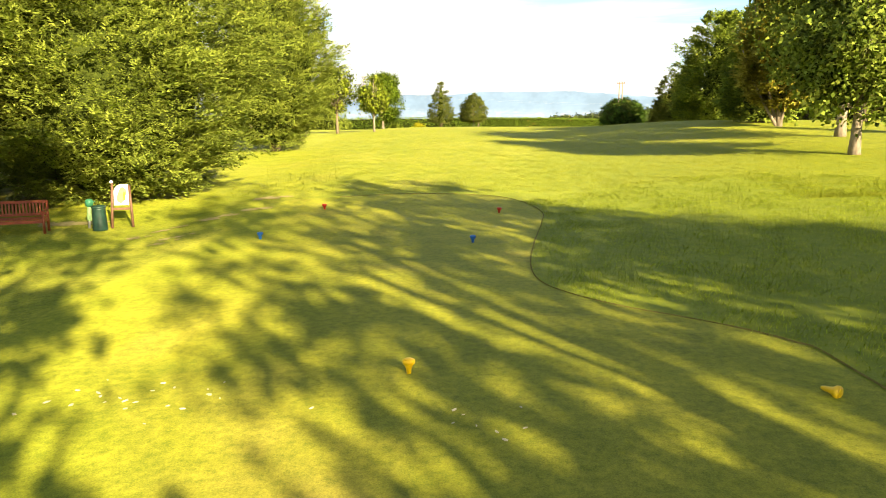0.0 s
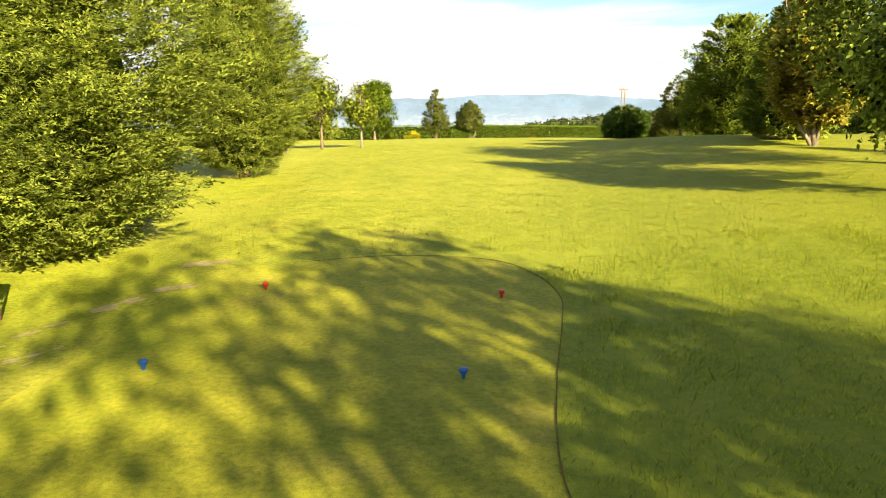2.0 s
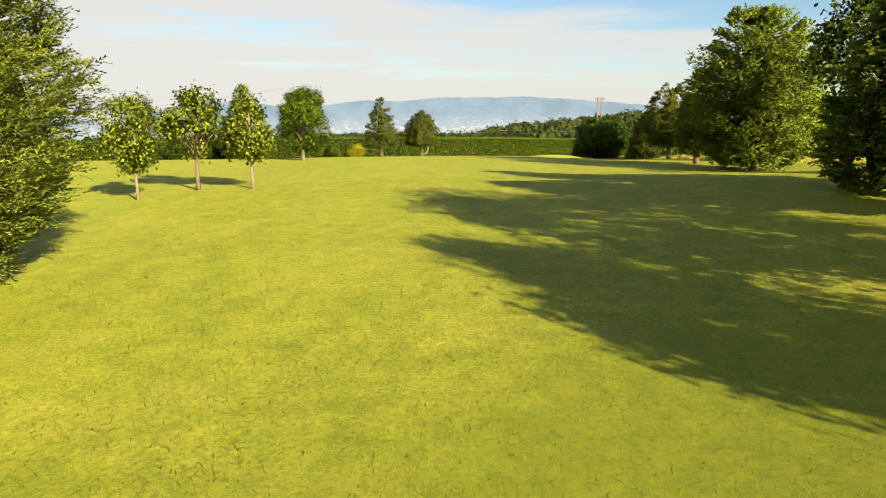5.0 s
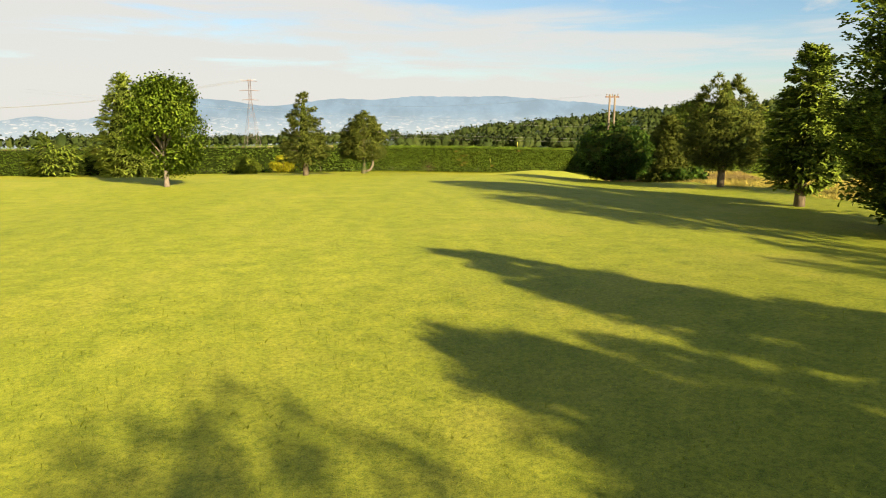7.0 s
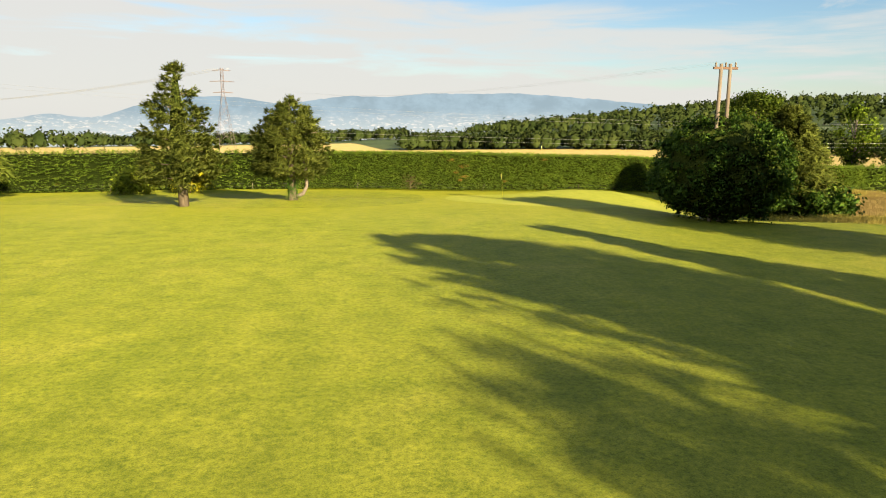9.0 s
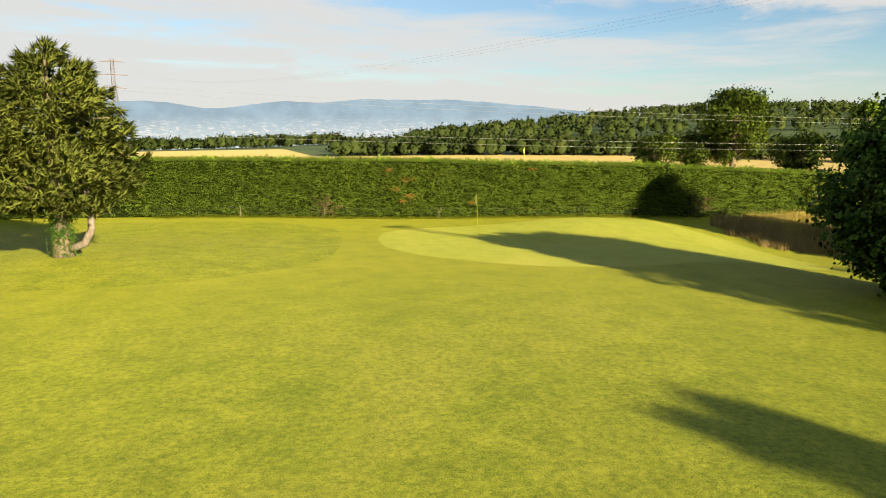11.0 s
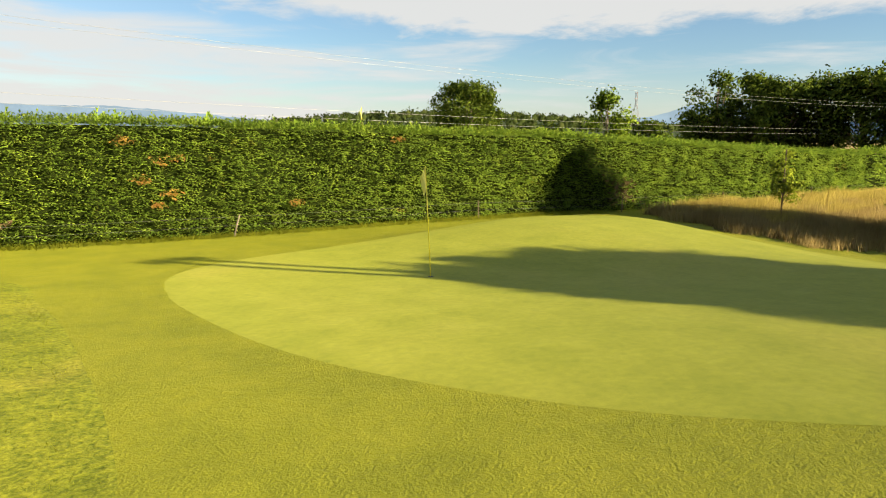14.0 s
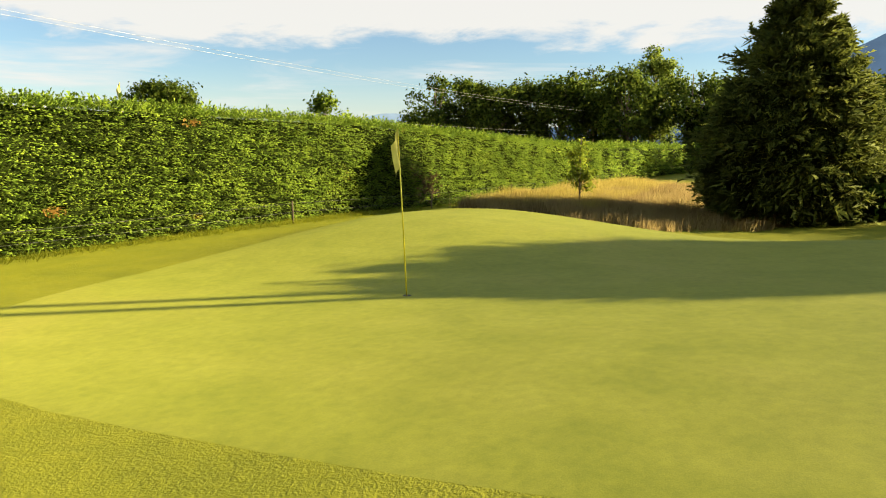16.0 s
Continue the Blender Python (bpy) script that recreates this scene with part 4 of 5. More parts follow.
broadleaf("tree", 35.2, 71.6, 13.2, 4.2, M_BROAD, "dark broadleaf tree behind the conifers", "tree", 44, blobs=26, clumps=900, size=0.6)
broadleaf("tree", 36.5, 60.5, 8.5, 4.2, M_BROAD, "broadleaf tree at the edge of the course", "tree", 45, blobs=26, clumps=900, size=0.6)

# left side of the fairway
broadleaf("young_tree", -5.7, 74.0, 6.1, 1.8, M_YOUNG, "light green young tree with a pale trunk", "tree", 51, clear=0.2, blobs=26, clumps=900, size=0.36, trunk=0.10, bark=M_PALEBARK)
broadleaf("young_tree", -9.75, 75.6, 7.0, 2.3, M_YOUNG, "light green open-crowned young tree", "tree", 52, clear=0.24, blobs=30, clumps=1100, size=0.38, trunk=0.13)
broadleaf("young_tree", -12.3, 71.5, 5.6, 1.7, M_YOUNG, "light green young tree beside a cypress", "tree", 50, clear=0.22, blobs=22, clumps=800, size=0.36, trunk=0.09, bark=M_PALEBARK)
broadleaf("walnut_tree", -8.8, 118.8, 9.6, 3.3, M_WALNUT, "full-crowned green walnut tree with a pale trunk", "tree", 53, clear=0.10, blobs=46, clumps=6200, size=0.38, trunk=0.2, bark=M_PALEBARK, squash=0.95, puff=0.40)
conifer("conifer", -24.2, 154.5, 13.5, 4.2, M_LEYLAND, "tall green conifer in front of the hedge", "conifer", 54, profile=CONE, branches=800, per=9, size=0.6)
conifer("conifer", -36.5, 160.5, 5.0, 3.2, M_DARKCON, "low dark spreading conifer by the hedge", "conifer", 55, profile=ROUNDFORM, branches=240, per=7, size=0.65)
broadleaf("tree", -32.5, 124.0, 8.7, 4.3, M_YOUNG, "yellowish broadleaf tree on the far side of the fairway", "tree", 56, blobs=30, clumps=1200, size=0.5)
conifer("pine", 0.8, 138.0, 9.3, 2.5, M_PINE, "slim conical pine with open tiers of branches", "pine tree", 57, profile=[(0, 0), (0.12, 0.05), (0.16, 0.8), (0.28, 1.0), (0.5, 0.75), (0.72, 0.55), (0.9, 0.25), (1, 0.04)], branches=700, per=8, size=0.36, templates=TUFTS, low=0.12, core=0.28, ragged=0.3)
broadleaf("golden_bush", -4.3, 157.3, 2.6, 1.7, M_YELLOW, "bright yellow ornamental bush before the hedge", "bush", 58, clear=0.02, blobs=26, clumps=900, size=0.3, trunk=0.05)
broadleaf("green_bush", -9.6, 157.8, 2.3, 2.2, M_YOUNG, "light green bush before the hedge", "bush", 59, clear=0.02, blobs=22, clumps=600, size=0.36, trunk=0.05)


def bent_pine():
    """A pine with two ivy-clad stems, one of them bowed."""
    x, y, h, r = 7.35, 142.3, 7.2, 2.55
    root = thing("pine", pose(x, y, lz(x, y)), "bushy pine with an ivy-clad trunk and a bowed second stem", "pine tree")
    bm = bmesh.new()
    add_tube(bm, [(0, 0, -0.2), (-0.05, 0, 0.5), (0.0, 0, 1.4), (-0.1, 0.1, 3.5), (0, 0, 7.0)], [0.42, 0.30, 0.24, 0.18, 0.04], 10)
    for a, z, ln in ((0.4, 2.2, 2.2), (2.6, 2.0, 2.6), (3.5, 3.0, 2.4), (5.2, 3.1, 2.3), (1.5, 3.6, 2.2), (0.0, 4.4, 1.9), (3.0, 4.6, 1.8)):
        part("branch", add_tube(bmesh.new(), [(0, 0, z), (ln * 0.5 * math.cos(a), ln * 0.5 * math.sin(a), z + 0.4), (ln * math.cos(a), ln * math.sin(a), z + 0.5)], [0.09, 0.06, 0.02], 6), M_BARK, root)
    part("trunk", bm, M_BARK, root)
    bm = bmesh.new()
    add_tube(bm, [(0.2, -0.05, 0.28), (0.75, -0.05, 0.5), (1.0, -0.05, 1.0), (1.02, 0, 1.7), (0.9, 0, 2.6), (0.8, 0.1, 4.0)], [0.15, 0.14, 0.13, 0.12, 0.10, 0.04], 9)
    part("stem", bm, M_PALEBARK, root, "pale bowed second stem")
    form = [(0.0, 0.0), (0.22, 0.02), (0.27, 0.7), (0.34, 1.0), (0.42, 0.92), (0.6, 0.84), (0.8, 0.62), (0.93, 0.34), (1.0, 0.05)]
    v, f, nn = conifer_crown(h, r, form, 330, 20, 0.34, TUFTS, 61, 0.3, 0.24, 0.28, span=0.55)
    crown = part("crown", mesh_np("crown", v, f, M_PINE, normals=nn), None, root)
    q = np.random.default_rng(62)
    a, z = q.uniform(0, 6.28, 500), q.uniform(0, 1.7, 500)
    pos = np.stack([0.33 * np.cos(a), 0.33 * np.sin(a), z], 1)
    v, f = scatter(CLUMPS, pos, basis(pos * np.array([1, 1, 0]) + 0.01, q), np.full(500, 0.13), q)
    part("ivy", mesh_np("ivy", v, f, M_BUSH), None, root, "green ivy on the trunk")
    return root


bent_pine()


# ---- the hedge ----
def hedge_front(x):
    return 160.9 - 0.095 * (np.asarray(x, float) - 18.0)


def hedge_top(x):
    return np.interp(x, [-80, -45, -15, 10, 22, 30, 37, 46, 58, 80, 120], [2.3, 2.25, 2.7, 2.75, 2.68, 2.48, 2.38, 1.95, 1.4, 1.15, 1.1])


def build_hedge():
    q = np.random.default_rng(71)
    root = thing("hedge", Matrix(), "long clipped dark green cypress hedge, ragged on top", "hedge")
    n = 100
    xs = np.linspace(-85, 120, n)
    ring = []
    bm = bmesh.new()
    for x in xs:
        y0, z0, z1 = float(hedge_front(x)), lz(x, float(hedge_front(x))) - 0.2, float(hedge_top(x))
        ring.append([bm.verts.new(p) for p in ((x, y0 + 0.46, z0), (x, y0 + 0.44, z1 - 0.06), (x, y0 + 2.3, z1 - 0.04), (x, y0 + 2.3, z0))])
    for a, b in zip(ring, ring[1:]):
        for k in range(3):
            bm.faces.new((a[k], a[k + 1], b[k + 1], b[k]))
    # near-black sheet behind the sprays stands in for shade within the hedge
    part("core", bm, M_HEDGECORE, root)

    def face(x0, x1, count, size, temps):
        x = q.uniform(x0, x1, count)
        y0 = hedge_front(x)
        zb, zt = lie(x, y0), hedge_top(x)
        s = q.uniform(0, 1, count)
        lump = np.array([noise.fractal((float(a) * 0.55, float(b) * 2.2, 3.0), 0.7, 2.0, 3) for a, b in zip(x, s)])
        top = q.uniform(0, 1, count) < 0.22
        shelf = np.array([noise.fractal((float(a) * 1.1, float(b) * 17.0, 9.0), 0.8, 2.0, 2) for a, b in zip(x, s)])
        shelf = np.where(top, 0.3, shelf)
        z = np.where(top, zt + q.normal(size=count) * 0.06, zb + 0.05 + (zt - zb - 0.05) * s)
        y = np.where(top, y0 + q.uniform(-0.05, 1.6, count), y0 + 0.10 - 0.26 * lump - 0.19 * shelf + q.uniform(0, 0.16, count))
        d = np.where(top[:, None], np.stack([q.normal(size=count) * 0.6, q.normal(size=count) * 0.4 - 0.2, np.full(count, 0.8)], 1), np.stack([q.normal(size=count) * 1.2, np.full(count, -0.7), q.normal(size=count) * 0.18 + 0.08], 1))
        nn = np.where(top[:, None], np.array([0, -0.3, 1.0]), np.array([0, -1.0, 0.25])) + q.normal(size=(count, 3)) * 0.38
        nn[:, 2] += 0.75 * shelf
        k = (shelf > -0.32) | (q.uniform(0, 1, count) < 0.35)
        return scatter(temps, np.stack([x, y, z], 1)[k], basis(d[k], q), (size * q.uniform(0.6, 1.35, count))[k], q, nn[k])

    sets = [face(4, 62, 72000, 0.21, FRONDS_FACE), face(-85, 4, 9000, 0.42, FRONDS_FAR), face(62, 120, 6000, 0.45, FRONDS_FAR)]
    v = np.vstack([s[0] for s in sets])
    offs = np.cumsum([0] + [len(s[0]) for s in sets])
    f = np.vstack([s[1] + o for s, o in zip(sets, offs)])
    part("foliage", mesh_np("foliage", v, f, M_HEDGE, normals=np.vstack([s[2] for s in sets])), None, root)
    # untrimmed shoots standing above the top
    x = q.uniform(4, 75, 1700)
    keep = np.array([noise.noise((float(a) * 0.35, 5.0, 0)) for a in x]) > -0.1
    x = x[keep]
    pos = np.stack([x, hedge_front(x) + q.uniform(0, 1.2, len(x)), hedge_top(x)], 1)
    d = np.stack([q.normal(size=len(x)) * 0.7, q.normal(size=len(x)) * 0.5, np.full(len(x), 1.0)], 1)
    v, f = scatter(FRONDS_FINE, pos, basis(d, q), q.uniform(0.2, 0.46, len(x)), q)
    part("new_growth", mesh_np("new_growth", v, f, M_HEDGE), None, root, "bright untrimmed shoots")
    # browned sprays
    for cx, cz, w in ((20.5, 2.2, 0.16), (21.0, 0.97, 0.14), (21.8, 0.54, 0.16), (21.4, 0.2, 0.1), (21.7, 1.57, 0.24), (25.9, 0.1, 0.12), (29.8, 2.25, 0.12)):
        k = 34
        x = cx + q.normal(size=k) * w
        z = cz + q.normal(size=k) * w * 0.45
        d = np.stack([q.normal(size=k), np.full(k, -0.9), q.normal(size=k) * 0.2], 1)
        v, f = scatter(FRONDS_SMALL, np.stack([x, hedge_front(x) - 0.1 + q.normal(size=k) * 0.05, z], 1), basis(d, q), np.full(k, 0.15), q)
        part("browned_spray", mesh_np("browned_spray", v, f, M_RUST), None, root, "browned orange foliage")
    # bare brown patches where twigs show
    for cx, s, w in ((16.5, 0.22, 1.1), (41.3, 0.3, 0.9)):
        k = 60
        x = cx + q.normal(size=k) * w * 0.5
        y0 = hedge_front(x)
        z = lie(x, y0) + (hedge_top(x) - lie(x, y0)) * (s + q.normal(size=k) * 0.1)
        d = np.stack([q.normal(size=k), np.full(k, -0.5), q.normal(size=k)], 1)
        v, f = scatter(TUFTS, np.stack([x, y0 - 0.02, z], 1), basis(d, q), np.full(k, 0.22), q)
        part("bare_patch", mesh_np("bare_patch", v, f, M_TWIGS), None, root, "bare brown twigs")


build_hedge()


# ---- fence along the hedge ----
def build_fence():
    root = thing("wire_fence", Matrix(), "low wire fence on thin pale posts along the hedge", "fence")
    xs = [-28, -14, -6.5, 0.5, 11.1, 16.4, 23.6, 33.2, 41.0, 48.0, 55.5, 64.0]
    heads = []
    for i, x in enumerate(xs):
        y = float(hedge_front(x)) - 0.45
        z = lz(x, y)
        lean = 0.32 if x == 23.6 else 0.03 * (-1) ** i
        hgt = 0.72
        bm = bmesh.new()
        add_tube(bm, [(x, y, z - 0.1), (x + lean * hgt * 0.5, y, z + hgt * 0.5), (x + lean * hgt, y, z + hgt)], [0.03, 0.028, 0.026], 7)
        part("post", bm, M_PALEBARK if x in (11.1, 23.6, 0.5) else M_BARK, root)
        heads.append((x + lean * hgt, y, z, hgt))
    for frac in (0.5, 0.9):
        bm = bmesh.new()
        for (x0, y0, z0, h0), (x1, y1, z1, h1) in zip(heads, heads[1:]):
            pts = []
            for k in range(9):
                t = k / 8
                x, y = x0 + (x1 - x0) * t, y0 + (y1 - y0) * t
                zz = (z0 + h0 * frac) * (1 - t) + (z1 + h1 * frac) * t - 0.1 * t * (1 - t)
                pts.append((x, y, max(zz, lz(x, y) + 0.1)))
            add_tube(bm, pts, [0.003] * 9, 4)
        part("wire", bm, M_FENCE, root)


build_fence()


# ---- flags ----
def flagstick(x, y, z, h, lean, face, label):
    root = thing("flagstick", pose(x, y, z, 0, 0, 0), label, "golf flag")
    tx, ty = lean
    bm = bmesh.new()
    add_tube(bm, [(0, 0, -0.1), (tx * 0.5, ty * 0.5, h * 0.5), (tx, ty, h)], [0.011, 0.01, 0.008], 8)
    part("pole", bm, M_POLEY, root)
    bm = bmesh.new()
    rows = []
    for i in range(9):
        s = i / 8
        col = []
        for j in range(7):
            t = j / 6
            wv = 0.03 * math.sin(t * 7 + s * 2)
            u = t * 0.20 * (1 - 0.55 * s) * 0.55
            col.append(bm.verts.new((tx * (1 - 0.2 * s) + face[0] * u + face[1] * wv, ty * (1 - 0.2 * s) + face[1] * u - face[0] * wv, h - 0.02 - 0.40 * s - 0.20 * t)))
        rows.append(col)
    for a, b in zip(rows, rows[1:]):
        for k in range(6):
            f = bm.faces.new((a[k], a[k + 1], b[k + 1], b[k]))
            f.smooth = True
    part("flag", bm, M_FLAGY, root, "limp yellow cloth flag")
    return root


fz = lz(23.9, 148.95)
flagstick(23.9, 148.95, fz, 2.25, (-0.10, 0.06), (-0.9, 0.3), "thin yellow flagstick with a limp flag on the green")
flagstick(30.4, 163.2, -1.1, 4.6, (-0.12, 0), (-0.9, 0.3), "yellow flag on a tall thin pole behind the hedge")
# flat disc on the turf, its black painted for the shade down the hole
bm = bmesh.new()
bmesh.ops.create_circle(bm, cap_ends=True, radius=0.06, segments=24, matrix=Matrix.Translation((23.9, 148.95, fz + 0.018)))
tagged(part("cup", bm, M_HOLE), "dark disc for the shaded golf hole in the green", "golf hole")


# ---- tee furniture ----
def tee_marker(x, y, material, label, fallen=False):
    root = thing("tee_marker", pose(x, y, lz(x, y) + 0.012, 90 if fallen else 0, 0, 35), label, "tee marker", "tee markers")
    if fallen:
        root.location.z += 0.05
    bm = add_lathe(bmesh.new(), [(0.016, -0.03), (0.028, 0.0), (0.034, 0.05), (0.045, 0.09), (0.07, 0.12), (0.076, 0.15), (0.07, 0.165), (0.03, 0.17)], 18)
    part("body", bm, material, root)
    bm = add_lathe(bmesh.new(), [(0.058, 0.168), (0.05, 0.176), (0.01, 0.178)], 18)
    part("cap", bm, material, root)


tee_marker(1.17, 10.1, M_YMARK, "yellow tee-shaped marker on the tee lawn")
tee_marker(5.65, 9.5, M_YMARK, "yellow tee marker lying at the lawn's edge", True)
tee_marker(-2.87, 18.8, M_BMARK, "blue tee-shaped marker on the tee lawn")
tee_marker(2.24, 18.3, M_BMARK, "blue tee-shaped marker on the tee lawn")
tee_marker(-2.18, 23.8, M_RMARK, "red tee-shaped marker on the tee lawn")
tee_marker(3.22, 22.95, M_RMARK, "red tee-shaped marker on the tee lawn")


def bench(x, y, turn):
    root = thing("bench", pose(x, y, lz(x, y), 0, 0, turn), "red-stained slatted wooden garden bench with arms", "bench")
    L = 1.75
    for sx in (-1, 1):
        for yy, hh, tilt in ((-0.26, 0.62, 0), (0.26, 0.88, -0.10)):
            bm = bmesh.new()
            add_tube(bm, [(sx * L / 2, yy, 0), (sx * L / 2, yy + (0.0 if yy < 0 else 0.02), hh * 0.5), (sx * L / 2, yy - tilt * hh, hh)], [0.04, 0.04, 0.035], 4)
            part("leg", bm, M_BENCH, root)
        part("armrest", add_box(bmesh.new(), sx * L / 2, -0.02, 0.64, 0.07, 0.62, 0.035, bevel=0.006), M_BENCH, root)
        part("side_rail", add_box(bmesh.new(), sx * L / 2, 0, 0.36, 0.04, 0.5, 0.08, bevel=0.005), M_BENCH, root)
    for k in range(6):
        part("seat_slat", add_box(bmesh.new(), 0, -0.25 + k * 0.09, 0.42, L, 0.07, 0.025, bevel=0.004), M_BENCH, root)
    for z, d in ((0.50, 0.0), (0.86, 0.05)):
        part("back_rail", add_box(bmesh.new(), 0, 0.29 + d, z, L, 0.035, 0.08, bevel=0.005), M_BENCH, root)
    for k in range(19):
        t = Matrix.Rotation(radians(-8), 4, "X")
        part("back_slat", add_box(bmesh.new(), -L / 2 + 0.09 + k * (L - 0.18) / 18, 0.315, 0.68, 0.045, 0.02, 0.33, t, 0.003), M_BENCH, root)
    part("front_rail", add_box(bmesh.new(), 0, -0.27, 0.35, L, 0.03, 0.09, bevel=0.005), M_BENCH, root)


bench(-10.75, 21.75, 18)


def sign(x, y, turn):
    root = thing("tee_sign", pose(x, y, lz(x, y), 0, 0, turn), "white hole-map board on two brown wooden posts", "sign")
    for sx in (-1, 1):
        bm = bmesh.new()
        add_tube(bm, [(sx * 0.29, -0.06, -0.1), (sx * 0.26, 0.1, 0.7), (sx * 0.23, 0.22, 1.25 if sx > 0 else 1.32)], [0.042, 0.04, 0.036], 6)
        part("post", bm, M_BROWNWOOD, root)
    part("crossbar", add_box(bmesh.new(), 0, 0.07, 0.56, 0.56, 0.04, 0.07, bevel=0.006), M_BROWNWOOD, root)
    tilt = Matrix.Translation((0, 0.12, 0.66)) @ Matrix.Rotation(radians(-13), 4, "X")
    out = [(-0.2, 0.0), (0.2, 0.0), (0.2, 0.62)] + [(0.0 - 0.2 * math.sin(a), 0.40 + 0.22 * math.cos(a)) for a in np.linspace(0, math.pi / 2, 7)]
    bm = bmesh.new()
    front = [bm.verts.new(tilt @ Vector((a, -0.025, b))) for a, b in out]
    back = [bm.verts.new(tilt @ Vector((a, 0.0, b))) for a, b in out]
    bm.faces.new(front)
    bm.faces.new(list(reversed(back)))
    for k in range(len(out)):
        k2 = (k + 1) % len(out)
        bm.faces.new((front[k2], front[k], back[k], back[k2]))
    panel = part("panel", bm, M_WHITE, root, "white board with a rounded corner")
    bm = bmesh.new()
    pts = [(0.01 + 0.12 * math.cos(a) * (1 + 0.2 * math.sin(2 * a)) + 0.03 * math.sin(a), 0.30 + 0.24 * math.sin(a)) for a in np.linspace(0, 2 * math.pi, 24, endpoint=False)]
    bm.faces.new([bm.verts.new(tilt @ Vector((a, -0.03, b))) for a, b in pts])
    part("hole_map", bm, M_MAP, panel, "green printed hole map")
    bm = bmesh.new()
    bm.faces.new([bm.verts.new(tilt @ Vector((a, -0.034, b))) for a, b in ((0.06, 0.12), (0.11, 0.14), (0.12, 0.36), (0.08, 0.42), (0.05, 0.30))])
    part("hole_map", bm, M_TEE, panel, "light fairway shape on the map")
    bm = bmesh.new()
    bmesh.ops.create_uvsphere(bm, u_segments=16, v_segments=10, radius=0.05, matrix=Matrix.Translation((-0.25, 0.22, 1.35)))
    part("ball", bm, M_WHITE, root, "white ball ornament on the post")


sign(-8.05, 22.75, 16)

root = thing("litter_bin", pose(-8.5, 22.3, lz(-8.5, 22.3), 0, 0, 20), "dark green ribbed plastic litter bin", "litter bin")
part("body", add_lathe(bmesh.new(), [(0.20, 0.0), (0.21, 0.05), (0.195, 0.3), (0.18, 0.62), (0.19, 0.66)], 20), M_BINGREEN, root)
part("rim", add_lathe(bmesh.new(), [(0.19, 0.655), (0.205, 0.67), (0.205, 0.71), (0.16, 0.73), (0.15, 0.70)], 20), M_BINGREEN, root)
root = thing("ball_washer", pose(-9.0, 22.65, lz(-9.0, 22.65), 0, 4, 10), "green golf ball washer on a lime post", "ball washer")
bm = bmesh.new()
part("post", add_lathe(bm, [(0.05, -0.1), (0.04, 0.2), (0.035, 0.25)], 12), M_STEEL, root)
part("sleeve", add_lathe(bmesh.new(), [(0.06, 0.22), (0.07, 0.3), (0.06, 0.62), (0.05, 0.66)], 12), M_LIME, root, "pale lime sleeve")
part("tank", add_lathe(bmesh.new(), [(0.06, 0.64), (0.11, 0.68), (0.12, 0.80), (0.09, 0.86), (0.03, 0.88)], 14), M_WASHER, root, "green washer tank")
part("crank", add_box(bmesh.new(), 0.12, 0, 0.8, 0.1, 0.03, 0.03, bevel=0.005), M_WASHER, root)


# ---- trees past the hedge ----
def bearing(az, dist, origin=(16.5, 125.0)):
    return origin[0] + dist * math.sin(radians(az)), origin[1] + dist * math.cos(radians(az))


broadleaf("oak_tree", 93.4, 237.8, 18.2, 7.6, M_BROAD, "large spreading dark oak beyond the hedge", "tree", 81, clear=0.12, blobs=44, clumps=4200, size=0.8, trunk=0.5, puff=0.27)
for k, (az, dist, h, r, mat_, words) in enumerate((
    (28.5, 128, 9.0, 4.2, M_BROAD, "rounded dark field tree beyond the hedge"), (31.5, 135, 9.5, 4.5, M_BROAD, "rounded dark field tree beyond the hedge"),
    (39.5, 118, 9.0, 4.4, M_BROAD, "dark broadleaf tree beyond the hedge"), (44.0, 112, 12.6, 3.4, M_WALNUT, "slender pale-trunked tree beyond the hedge"),
    (47.5, 118, 8.0, 4.0, M_BROAD, "dark broadleaf tree beyond the hedge"), (51.0, 108, 8.6, 4.4, M_BROAD, "dark broadleaf tree beyond the hedge"),
    (54.5, 112, 8.0, 4.0, M_BROAD, "dark broadleaf tree beyond the hedge"))):
    x, y = bearing(az, dist)
    broadleaf("tree", x, y, h, r, mat_, words, "tree", 100 + k, clear=0.1, blobs=26, clumps=800, size=0.8, trunk=0.22, bark=M_PALEBARK if mat_ == M_WALNUT else None)
for k, (az, dist, h, r) in enumerate(((59.5, 88, 12.5, 4.4), (62.0, 92, 13.2, 4.6), (64.5, 85, 11.8, 4.2), (67.0, 88, 12.6, 4.6), (69.6, 84, 12.2, 4.4), (72.2, 90, 13.4, 4.6), (74.8, 82, 12.2, 4.2), (77.0, 96, 15.6, 3.6), (79.6, 84, 11.6, 4.4), (82.5, 90, 11.0, 4.4), (86.0, 84, 11.0, 4.6), (90.0, 80, 10.0, 4.6), (94.0, 78, 10.4, 4.6), (98.5, 74, 10.4, 4.8))):
    x, y = bearing(az, dist, (16.2, 142.0))
    pale = k == 7
    broadleaf("tree", x, y, h, r, M_BIRCH if pale else M_BROAD, "tall pale-leaved tree in the row behind the hedge" if pale else "dark broadleaf tree in the row behind the hedge", "tree", 120 + k, clear=0.06, blobs=32, clumps=1700, size=0.62, trunk=0.25, puff=0.34)


LOWCLUMPS = [leafclump(4, 0.9, s) for s in (11, 12, 13)]


def ico():
    bm = bmesh.new()
    bmesh.ops.create_icosphere(bm, subdivisions=1, radius=1.05)
    v = np.array([tuple(a.co) for a in bm.verts])
    f = np.array([[a.index for a in p.verts] for p in bm.faces])
    bm.free()
    return v, f


